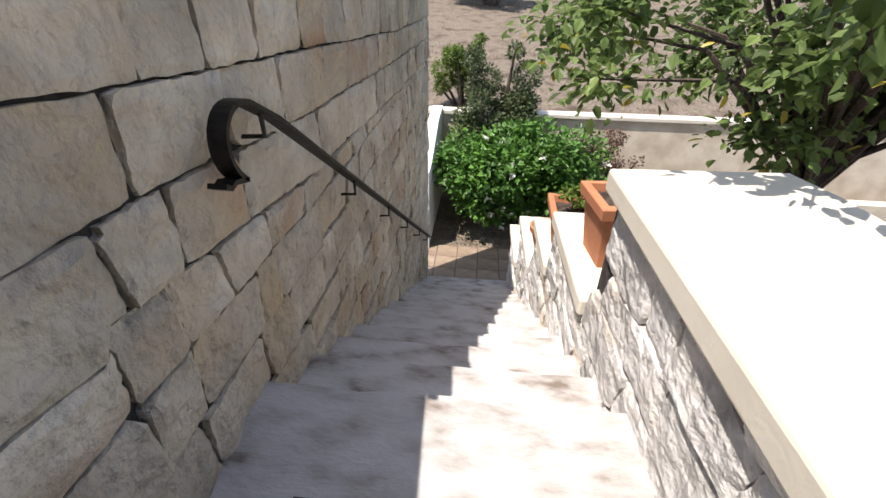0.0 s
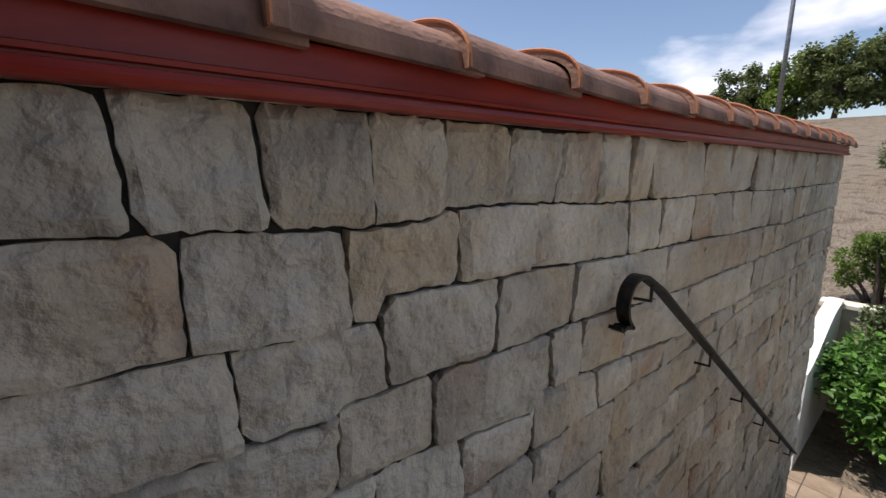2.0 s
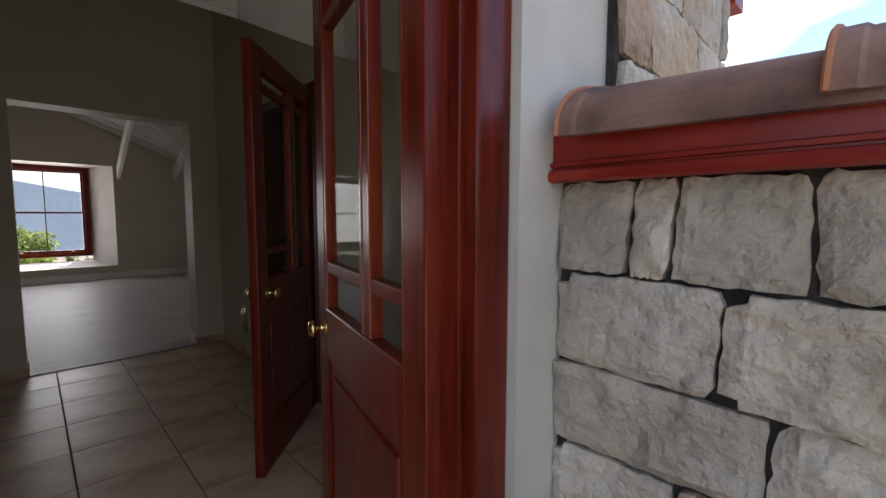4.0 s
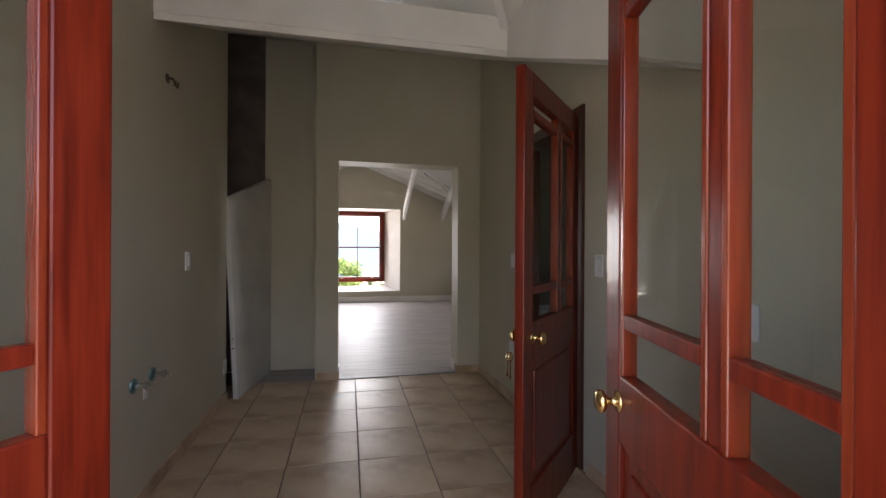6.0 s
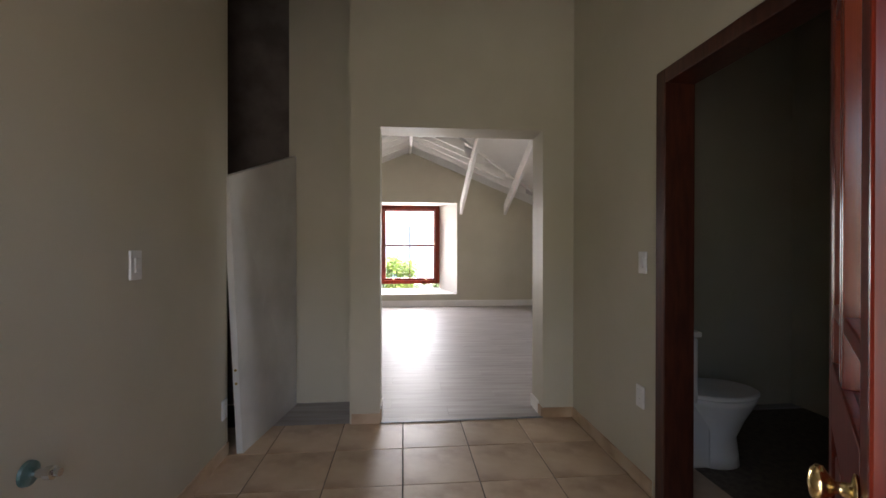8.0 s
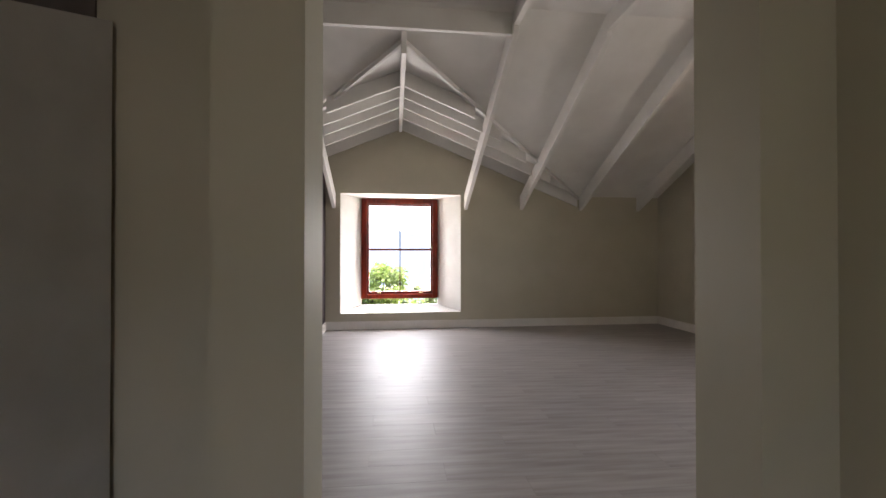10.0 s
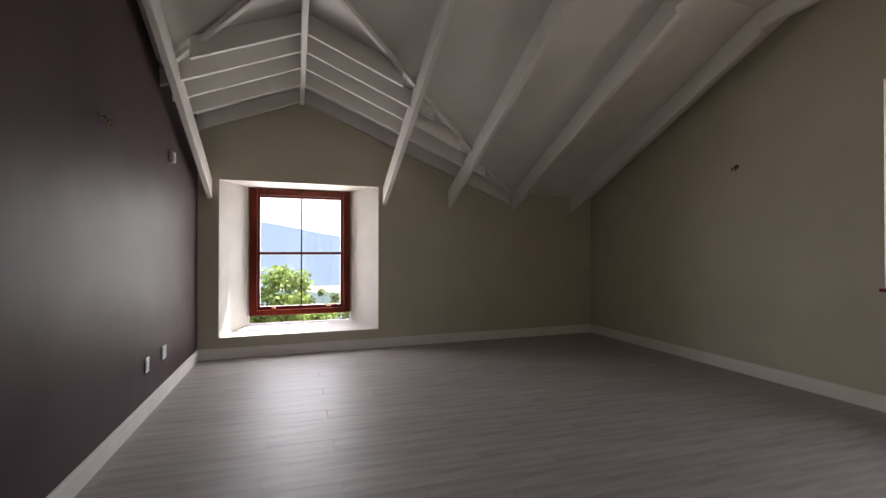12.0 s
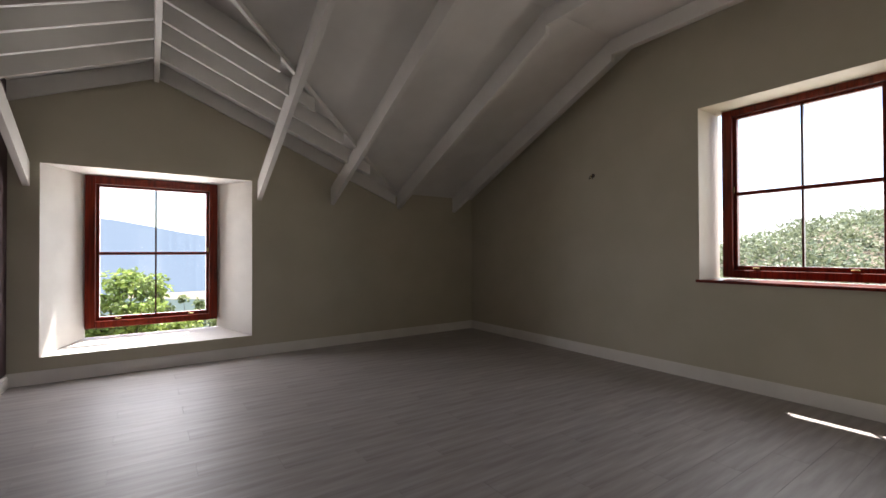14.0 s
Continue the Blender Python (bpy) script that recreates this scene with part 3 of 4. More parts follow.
square_pot((RX + 0.17, 2.86, -0.42), 0.34, 0.33, -3, "square terracotta pot with small plants on the wall step")
bowl = empty("flower_pot", (RX + 0.15, 3.62, -0.88), "round terracotta pot on the wall step", "flower pot", "pots on the stepped wall")
bm = bmesh.new()
lathe(bm, [(0.09, 0), (0.14, 0.18), (0.155, 0.185), (0.16, 0.235), (0.14, 0.235), (0.13, 0.2)], 20)
part("body", bm, POT, bowl, smooth=False)

# doormat of grey pebbles
mat_ob = empty("doormat", (-0.33, 0.855, 0.0), "black rubber doormat edged with grey pebbles", "doormat")
bm = bmesh.new()
prism(bm, [(-0.13, -0.55), (0.28, -0.55), (0.28, 0.0), (-0.13, 0.0)], "z", 0.002, 0.012)
part("backing", bm, CABLE, mat_ob)
bm = bmesh.new()
lathe(bm, [(0.004, 0.0), (0.018, 0.004), (0.021, 0.011), (0.014, 0.018), (0.003, 0.02)], 10, pose(0, 0, 0.012))
pm = done(bm, "pebble", mat("grey_pebble", ((0.10, 0.10, 0.10), (0.22, 0.21, 0.20)), 12, 0.6, 0.1, vary=0.2), smooth=True)
for i in range(8):
    for j in range(9):
        pb = new("pebble", pm)
        pb.parent = mat_ob
        pb.matrix_local = pose(-0.10 + 0.05 * i + random.uniform(-0.006, 0.006), -0.03 - 0.058 * j, 0, 0, 0, random.uniform(0, 180)) @ Matrix.Diagonal((1, random.uniform(0.7, 1), 0.9, 1))

# ---- house ----
MAINK, RIDGEZ = 0.475, 3.57
def ceil_far(y):
    return min(RIDGEZ, 2.17 + MAINK * (y - FWY))
def ceil_near(y):
    return min(RIDGEZ, 3.12 - 0.447 * (y + 4.56))


solid("floor_base", GROUT, "solid base under the house", "foundation", (-5.4, -11.2, LOWZ - 0.5, 1.75, -2.3, -0.012), (-1.74, -2.3, LOWZ - 0.5, 1.75, FACADE - 0.001, -0.012))
# outside walls: facade with the entrance, side and end walls
solid("wall_front", PLASTER, "cream plastered front wall round the entrance", "wall",
      (-1.74, FACADE - 0.28, 0, -0.545, FACADE, 2.6), (1.12, FACADE - 0.28, -0.012, 2.6, FACADE, 2.6), (-0.545, FACADE - 0.28, 2.16, 1.12, FACADE, 3.3))
chim = solid("wall_chimney", MORTAR, "stone-clad chimney breast on the front wall", "stone wall", (-1.73, FACADE - 0.1, LOWZ, -0.87, FACADE + 0.02, 3.2))
laid_stones(chim, STONE, Vector((-1.73, FACADE + 0.02, 0)), Vector((1, 0, 0)), Vector((0, 0, 1)), Vector((0, 1, 0)), 0.86,
            lambda u: 0.95, lambda u: 3.2, [1.0 + 0.2 * i for i in range(12)], (0.2, 0.4), 0.006, 0.02, 0.012, 0.02)
solid("eaves_board", REDFASCIA, "end of a dark red eaves board beside the chimney", "eaves board", (-1.92, FACADE - 0.1, 2.02, -1.80, FACADE + 0.04, 2.2))

# entry room walls
solid("wall_entry_left", WALLPAINT, "warm grey painted wall with capped water pipes", "wall", (LWX, -4.36, 0, LWX + 0.12, FACADE - 0.28, 3.6))
solid("wall_niche", WALLPAINT, "warm grey niche wall beside the opening", "wall",
      (0.37, -5.30, 0, 1.75, -5.16, 3.7), (1.62, -5.16, 0, 1.75, -4.36, 3.7))
solid("wall_cavity", DARK, "cavity wall beside the niche, its shade painted dark brown", "wall", (LWX + 0.12, -4.36, 0, 1.75, -4.24, 3.7), (1.60, -5.158, 0.01, 1.618, -4.362, 3.7), (0.90, -5.159, 0.01, 1.60, -5.15, 3.7))
OX0, OX1, OY0, OY1 = -1.01, 0.165, -4.72, -4.97
solid("wall_middle", WALLPAINT, "warm grey wall with a plain opening into the bedroom", "wall",
      (OX1, OY1, 0, 0.36, OY0, 3.7), (-1.36, OY1, 0, OX0, OY0, 3.7), (OX0, OY1, 2.085, OX1, OY0, 3.7),
      (0.36, -5.16, 0, 0.374, OY0, 3.7), (-5.0, OY1, 0, -1.36, OY0 - 0.1, 3.7), (0.374, -5.30, 0, 1.2, -5.301, 3.7))
solid("wall_entry_right", WALLPAINT, "warm grey wall with the bathroom doorway", "wall",
      (-1.36, OY0, 0, -1.24, -3.67, 3.3), (-1.36, -3.67, 2.08, -1.24, -2.735, 3.3), (-1.36, -2.735, 0, -1.24, -1.80, 3.3),
      (-1.36, -1.80, 0, -1.15, FACADE - 0.28, 3.3))
solid("wall_bathroom", WALLPAINT, "plain bathroom walls", "wall", (-3.2, -4.82, 0, -3.08, -2.3, 3.3), (-3.2, -2.42, 0, -1.36, -2.3, 3.3))

# bedroom walls
W1 = (-0.777, 0.517, 0.445, 2.142, -11.02)   # window frame x0 x1 z0 z1 y
R1 = (-1.115, 0.82, 0.255, 2.171)
solid("wall_far", WALLPAINT, "warm grey bedroom end wall round the dormer window", "wall",
      (RWX - 0.6, FWY - 0.46, 0, R1[0], FWY, 3.6), (R1[1], FWY - 0.46, 0, 1.75, FWY, 3.6), (R1[0], FWY - 0.46, 0, R1[1], FWY, R1[2]), (R1[0], FWY - 0.46, R1[3], R1[1], FWY, 4.0))
bm = bmesh.new()
a = [(R1[0], FWY + 0.003, R1[2]), (R1[1], FWY + 0.003, R1[2]), (R1[1], FWY + 0.003, R1[3]), (R1[0], FWY + 0.003, R1[3])]
b = [(W1[0], W1[4], W1[2] - 0.10), (W1[1], W1[4], W1[2] - 0.10), (W1[1], W1[4], W1[3]), (W1[0], W1[4], W1[3])]
va, vb = [bm.verts.new(p) for p in a], [bm.verts.new(p) for p in b]
for q in range(4):
    bm.faces.new((va[q], va[(q + 1) % 4], vb[(q + 1) % 4], vb[q]))
vc = [bm.verts.new((p[0], W1[4] - 0.01, p[2])) for p in b]
vd = [bm.verts.new((p[0] + (-0.4 if p[0] < 0 else 0.4), W1[4] - 0.01, p[2] + (-0.2 if p[2] < 1 else 0.2))) for p in b]
for q in range(4):
    bm.faces.new((vb[q], vb[(q + 1) % 4], vc[(q + 1) % 4], vc[q]))
    bm.faces.new((vc[q], vc[(q + 1) % 4], vd[(q + 1) % 4], vd[q]))
tagged(new("window_reveal", done(bm, "window_reveal", REVEAL)), "white plastered splayed window reveal with a deep sill", "window reveal", kind="structure")
W2 = (-6.885, -5.60, 1.01, 2.72, RWX - 0.38)   # y0 y1 z0 z1 x
R2 = (-6.965, -5.50, 0.995, 2.70)
solid("wall_right", WALLPAINT, "warm grey bedroom side wall with a window", "wall",
      (RWX - 0.46, FWY, 0, RWX, R2[0], 3.9), (RWX - 0.46, R2[1], 0, RWX, OY1, 3.9), (RWX - 0.46, R2[0], 0, RWX, R2[1], R2[2] - 0.002), (RWX - 0.46, R2[0], R2[3], RWX, R2[1], 3.9))
solid("wall_purple", PURPLE, "dark plum painted bedroom wall", "wall", (LWX, FWY, 0, LWX + 0.3, -5.30, 3.9))


def slab(name, label, polys, material=WHITE):
    bm = bmesh.new()
    for poly in polys:
        v = [bm.verts.new(p) for p in poly]
        w = [bm.verts.new((p[0], p[1], p[2] + 0.09)) for p in poly]
        n = len(poly)
        bm.faces.new(v)
        bm.faces.new(w[::-1])
        for q in range(n):
            bm.faces.new((v[q], w[q], w[(q + 1) % n], v[(q + 1) % n]))
    return tagged(new(name, done(bm, name, material)), label, "ceiling", kind="structure")


# roof slopes: dormer valleys over the window
DR, DZ, DK = -0.13, 3.40, 0.41                      # dormer ridge x, height at ridge, fall
YT = FWY + (DZ - 2.17) / MAINK                       # where the dormer ridge dies into the slope
XR = DR - (DZ - 2.17) / DK                           # foot of the valley on the end wall
XL = DR + (DZ - 2.17) / DK
YK = FWY + (RIDGEZ - 2.17) / MAINK
def PF(x, y):
    return (x, y, 2.17 + MAINK * (y - FWY))
XE = 1.36
zl = DZ - DK * (XE - DR)
yl = FWY + (zl - 2.17) / MAINK
slab("ceiling_bedroom", "white boarded sloping ceiling", [
    [PF(RWX - 0.46, FWY), PF(XR, FWY), PF(DR, YT), PF(DR, YK), PF(RWX - 0.46, YK)],
    [PF(DR, YT), PF(XE, yl), PF(XE, YK), PF(DR, YK)],
    [(RWX - 0.46, YK, RIDGEZ), (XE, YK, RIDGEZ), (XE, -5.40, RIDGEZ), (RWX - 0.46, -5.40, RIDGEZ)]])
slab("ceiling_dormer", "white dormer ceiling over the window", [
    [(DR, FWY - 0.4, DZ), (DR, YT, DZ), (XR, FWY, 2.17), (XR, FWY - 0.4, 2.17)],
    [(DR, FWY - 0.4, DZ), (DR, YT, DZ), (XE, yl, zl), (XE, FWY - 0.4, zl)]])
slab("ceiling_entry", "white sloping ceiling of the entry room", [
    [(-5.0, -5.57, RIDGEZ), (1.75, -5.57, RIDGEZ), (1.75, -3.0, ceil_near(-3.0)), (-5.0, -3.0, ceil_near(-3.0))],
    [(-3.2, -3.0, ceil_near(-3.0)), (-0.87, -3.0, ceil_near(-3.0)), (-0.87, -1.825, ceil_near(-1.825)), (-3.2, -1.825, ceil_near(-1.825))],
    [(-1.74, -1.8, 2.62), (-0.87, -1.8, 2.62), (-0.87, FACADE, 2.62), (-1.74, FACADE, 2.62)],
    [(-0.87, -3.4, 2.62), (0.1, -3.9, 3.05), (0.1, FACADE, 3.05), (-0.87, FACADE, 2.62)],
    [(0.1, -3.9, 3.05), (1.2, -3.4, 2.57), (1.2, FACADE, 2.57), (0.1, FACADE, 3.05)]])
bm = bmesh.new()
prism(bm, [(-3.0, 2.43), (-1.8, 1.90), (-1.8, 2.64), (-3.0, 2.64)], "x", -0.90, -0.872)
boxm(bm, -1.24, -1.83, 1.90, -0.90, -1.80, 2.64)
tagged(new("wall_dormer_cheek", done(bm, "wall_dormer_cheek", WHITE)), "white dormer cheek over the entry", "wall", kind="structure")


solid_roof = bmesh.new()
prism(solid_roof, [(-1.15, 2.62), (0.1, 3.18), (1.40, 2.60), (1.40, 2.72), (0.1, 3.30), (-1.15, 2.74)], "y", FACADE - 2.4, FACADE + 0.50)
tagged(new("roof_dormer", done(solid_roof, "roof_dormer", TERRACOTTA)), "unseen gabled overhang added to shade the entrance and near wall", "roof", kind="structure")


def beam(name, p, q, w, h, label, mat_=WHITE, group=""):
    """A straight timber from p to q, its top along the line."""
    p, q = Vector(p), Vector(q)
    d = (q - p).normalized()
    side = d.cross(Vector((0, 0, 1))).normalized() * (w / 2)
    bm = bmesh.new()
    c = []
    for e in (p, q):
        c += [bm.verts.new(e + side), bm.verts.new(e - side), bm.verts.new(e - side - Vector((0, 0, h))), bm.verts.new(e + side - Vector((0, 0, h)))]
    for f in ((0, 1, 2, 3), (7, 6, 5, 4), (0, 4, 5, 1), (1, 5, 6, 2), (2, 6, 7, 3), (3, 7, 4, 0)):
        bm.faces.new([c[i] for i in f])
    return tagged(new(name, done(bm, name, mat_, 0.004)), label, "beam", group)


for xb in (0.92, -1.20, -2.14, -3.17, -4.20):
    top = YK
    b = beam("rafter", (xb, FWY - (0.25 if xb > -2 else 0.0), PF(0, FWY - (0.25 if xb > -2 else 0.0))[2] - 0.004), (xb, top, RIDGEZ - 0.004), 0.055, 0.235, "white painted roof rafter sloping to the end wall", group="rafters")
for xb in (0.92, -1.20, -2.14, -3.17, -4.20):
    beam("rafter", (xb, YK, RIDGEZ - 0.004), (xb, -5.0, RIDGEZ - 0.004), 0.055, 0.16, "white painted flat ceiling joist", group="rafters")
beam("ridge_board", (DR, FWY, DZ - 0.004), (DR, YT + 0.15, DZ - 0.004), 0.05, 0.22, "white painted dormer ridge board")
for i, yb in enumerate((FWY + 0.03, FWY + 0.62, FWY + 1.08, FWY + 1.47, FWY + 1.83)):
    zb = (yb - FWY) * MAINK + 2.17
    xr_ = DR - (DZ - zb) / DK
    xl_ = min(XE - 0.3, DR + (DZ - zb) / DK)
    beam("dormer_rafter", (DR - 0.03, yb, DZ - 0.015), (xr_, yb, DZ - DK * (DR - xr_) - 0.004), 0.04, 0.185, "white painted dormer rafter", group="dormer rafters")
    beam("dormer_rafter", (DR + 0.03, yb, DZ - 0.015), (xl_, yb, DZ - DK * (xl_ - DR) - 0.004), 0.04, 0.185, "white painted dormer rafter", group="dormer rafters")
beam("valley_rafter", (DR, YT, DZ - 0.006), (XR, FWY, 2.164), 0.04, 0.05, "white painted valley rafter", group="valley rafters")
beam("valley_rafter", (DR, YT, DZ - 0.006), (XE - 0.1, yl - 0.02, zl), 0.04, 0.05, "white painted valley rafter", group="valley rafters")
beam("collar_beam", (0.92, -7.72, RIDGEZ - 0.02), (-1.20, -7.72, RIDGEZ - 0.02), 0.05, 0.21, "white painted trimmer beam above the dormer")
beam("entry_beam", (1.05, -3.02, 2.66), (-0.87, -3.02, 2.66), 0.06, 0.20, "white painted trimmer beam over the entry")
beam("entry_beam", (-0.87, -3.02, 2.72), (-0.3, -2.1, 2.95), 0.05, 0.14, "white painted valley rafter over the entry")
beam("entry_beam", (0.1, -3.7, 3.04), (0.1, FACADE - 0.3, 3.04), 0.05, 0.2, "white painted ridge board over the entry")

# skirtings
solid("baseboard_far", REVEAL, "white moulded skirting board", "skirting", (RWX, FWY, 0.0, LWX, FWY + 0.018, 0.115), (RWX, FWY, 0.115, LWX, FWY + 0.010, 0.128))
solid("baseboard_right", REVEAL, "white moulded skirting board", "skirting", (RWX, FWY + 0.018, 0.0, RWX + 0.018, OY1, 0.115), (RWX, FWY + 0.018, 0.115, RWX + 0.010, OY1, 0.128))
solid("baseboard_purple", REVEAL, "white moulded skirting board", "skirting", (LWX - 0.018, FWY + 0.018, 0.0, LWX, -5.30, 0.095), (LWX - 0.011, FWY + 0.018, 0.095, LWX, -5.30, 0.128))
solid("baseboard_tile", TILE, "beige tile skirting in the entry room", "skirting",
      (LWX - 0.010, -4.36, 0, LWX, -1.0, 0.07), (-1.24, OY0, 0, -1.23, -3.72, 0.07), (-1.24, OY0, 0, OX0, OY0 + 0.01, 0.07), (OX1, OY0, 0, 0.36, OY0 + 0.01, 0.07),
      (OX0, OY0 - 0.08, 0, OX0 + 0.01, OY0, 0.07), (OX1 - 0.01, OY0 - 0.08, 0, OX1, OY0, 0.07), (-1.24, -2.68, 0, -1.23, -1.8, 0.07))
solid("baseboard_opening", REVEAL, "white skirting inside the opening", "skirting", (OX1 - 0.012, OY1, 0, OX1, OY0 - 0.08, 0.09), (OX0, OY1, 0, OX0 + 0.012, OY0 - 0.08, 0.09))
solid("threshold_strip", STEEL, "thin metal strip between tiles and laminate", "threshold", (OX0, OY0 - 0.01, 0.0, OX1, OY0 + 0.012, 0.006))


def sash_window(name, axis, lo, hi, z0, z1, at, label):
    """A red timber sash window of four panes; axis is the way that it runs, at its plane."""
    root = empty(name, (0, 0, 0), label, "window", kind="structure")
    inward = 1
    def bx(a0, a1, b0, b1, d0, d1):
        if axis == "x":
            return (a0, at + d0, b0, a1, at + d1, b1)
        return (at + d0, a0, b0, at + d1, a1, b1)
    f = 0.092
    for nm, c in (("window_frame", bx(lo, lo + f, z0, z1, -0.06, 0.05)), ("window_frame", bx(hi - f, hi, z0, z1, -0.06, 0.05)),
                  ("window_frame", bx(lo + f, hi - f, z1 - f, z1, -0.06, 0.05)), ("window_frame", bx(lo + f, hi - f, z0, z0 + 0.075, -0.06, 0.055))):
        pbox(nm, c, REDWOOD, root, bevel=0.006)
    i0, i1, j0, j1 = lo + f, hi - f, z0 + 0.075, z1 - f
    mid, mz = (lo + hi) / 2, (j0 + j1) / 2 - 0.01
    s = 0.035
    for nm, c in (("sash_stile", bx(i0, i0 + s, j0, j1, -0.03, 0.02)), ("sash_stile", bx(i1 - s, i1, j0, j1, -0.03, 0.02)),
                  ("sash_rail", bx(i0 + s, i1 - s, j0, j0 + 0.045, -0.03, 0.02)), ("sash_rail", bx(i0 + s, i1 - s, j1 - 0.03, j1, -0.03, 0.02)),
                  ("meeting_rail", bx(i0 + s, i1 - s, mz - 0.018, mz + 0.018, -0.035, 0.026))):
        pbox(nm, c, REDWOOD, root, bevel=0.004)
    for a, b in ((j0 + 0.045, mz - 0.018), (mz + 0.018, j1 - 0.03)):
        pbox("glazing_bar", bx(mid - 0.009, mid + 0.009, a, b, -0.022, 0.012), DARKWOOD, root, "slim glazing bar")
        for c0, c1 in ((i0 + s, mid - 0.009), (mid + 0.009, i1 - s)):
            g = pbox("pane", bx(c0, c1, a, b, -0.008, -0.003), GLASS, root, "clear glass pane")
            g.visible_shadow = False
    for c0 in (i0 + 0.17, i1 - 0.23):
        pbox("sash_lift", bx(c0, c0 + 0.06, j0 + 0.012, j0 + 0.028, 0.02, 0.045), BRASS, root, "small brass sash lift", bevel=0.003)
    pbox("latch", bx(i0 + 0.005, i0 + 0.02, mz + 0.01, mz + 0.07, 0.026, 0.036), BRASS, root, "small brass latch")
    return root


sash_window("window_1", "x", W1[0], W1[1], W1[2], W1[3], W1[4], "red varnished timber sash window of four panes")
sash_window("window_2", "y", W2[0], W2[1], W2[2], W2[3], W2[4], "red varnished timber sash window overlooking the hillside")
solid("window_sill", REDWOOD, "red varnished timber window sill", "window sill", (W2[4] + 0.05, R2[0] - 0.02, R2[2] - 0.028, RWX + 0.025, R2[1] + 0.02, R2[2]), bevel=0.004)
solid("window_reveal_side", WALLPAINT, "warm grey painted side reveal", "window reveal", (W2[4] - 0.05, R2[0] - 0.004, R2[2], RWX - 0.002, R2[0] + 0.006, R2[3]), (W2[4] - 0.05, R2[0], R2[3] - 0.006, RWX - 0.002, R2[1], R2[3] + 0.004), (W2[4] - 0.05, R2[1] - 0.006, R2[2], RWX - 0.002, R2[1] + 0.004, R2[3]))


def glazed_door(name, hinge, end, h, label, wood, knobs=True, handed=1):
    """A half-glazed door: six panes over a solid panel, standing open along hinge to end."""
    hx, hy = hinge
    L = math.hypot(end[0] - hx, end[1] - hy)
    root = empty(name, (hx, hy, 0.008), label, "door", kind="structure", rz=math.degrees(math.atan2(end[1] - hy, end[0] - hx)))
    t, s = 0.021, 0.095
    z1, z2, z3, z4 = 0.93, 1.065, 1.83, h - 0.11
    B = 0.005
    pbox("stile", (0, -t, 0, s, t, h), wood, root, bevel=B)
    pbox("stile", (L - s, -t, 0, L, t, h), wood, root, bevel=B)
    pbox("bottom_rail", (s, -t, 0, L - s, t, 0.22), wood, root, bevel=B)
    pbox("lock_rail", (s, -t, 0.76, L - s, t, z1), wood, root, bevel=B)
    pbox("top_rail", (s, -t, z4, L - s, t, h), wood, root, bevel=B)
    pbox("panel", (s, -0.008, 0.22, L - s, 0.008, 0.76), wood, root, bevel=0.002)
    pbox("raised_field", (s + 0.05, -0.016, 0.27, L - s - 0.05, 0.016, 0.71), wood, root, bevel=0.008)
    m = L * 0.41
    pbox("muntin", (m - 0.02, -0.016, z1, m + 0.02, 0.016, z4), wood, root, bevel=0.004)
    for z in (z2, z3):
        pbox("muntin", (s + 0.016, -0.0165, z - 0.018, m - 0.036, 0.0165, z + 0.018), wood, root, bevel=0.004)
        pbox("muntin", (m + 0.036, -0.0165, z - 0.018, L - s - 0.016, 0.0165, z + 0.018), wood, root, bevel=0.004)
    for u0, u1 in ((s, m - 0.02), (m + 0.02, L - s)):
        for a, b in ((z1, z2 - 0.018), (z2 + 0.018, z3 - 0.018), (z3 + 0.018, z4)):
            g = pbox("pane", (u0, -0.002, a, u1, 0.002, b), GLASS, root, "clear glass pane")
            g.visible_shadow = False
    for u0, u1 in ((s, s + 0.016), (m - 0.036, m - 0.02), (m + 0.02, m + 0.036), (L - s - 0.016, L - s)):
        pbox("glazing_bead", (u0, -0.0185, z1, u1, 0.0185, z4), BEADWOOD, root, "orange-red glazing bead, painted lighter for the light it catches", bevel=0.003)
    if knobs:
        for sgn in (-1, 1):
            bm = bmesh.new()
            lathe(bm, [(0.002, 0), (0.026, 0.001), (0.027, 0.006), (0.012, 0.010), (0.009, 0.03), (0.016, 0.038), (0.027, 0.047), (0.028, 0.057), (0.020, 0.066), (0.003, 0.069)], 20,
                  pose(L - 0.098, sgn * t, 0.865, -90 * sgn) @ Matrix.Diagonal((1, 1, 0.85, 1)))
            part("knob", bm, BRASS, root, "round polished brass knob", smooth=True)
    return root


FRAMEH = 2.14
df = empty("door_frame", (0, 0, 0), "red varnished entrance door frame", "door frame", kind="structure")
for c in ((-0.545, FACADE - 0.16, 0, -0.455, FACADE - 0.02, FRAMEH), (1.03, FACADE - 0.16, 0, 1.12, FACADE - 0.02, FRAMEH), (-0.455, FACADE - 0.16, FRAMEH - 0.09, 1.03, FACADE - 0.02, FRAMEH)):
    pbox("jamb", c, REDWOOD, df, bevel=0.006)
pbox("bead", (-0.455, FACADE - 0.10, 0, -0.44, FACADE - 0.05, FRAMEH - 0.09), REDWOOD, df, bevel=0.003)
glazed_door("door_1", (-0.43, FACADE - 0.10), (-0.640, -1.575), 2.04, "red varnished half-glazed entrance door standing open", REDWOOD)
glazed_door("door_2", (1.02, FACADE - 0.10), (0.515, -1.47), 2.04, "red varnished half-glazed entrance door leaf standing open", REDWOOD, knobs=False)
glazed_door("door_3", (-1.20, -2.77), (-0.62, -2.187), 2.005, "red varnished half-glazed bathroom door standing open", REDWOOD)
bf = empty("bathroom_door_frame", (0, 0, 0), "dark brown bathroom door frame", "door frame", kind="structure")
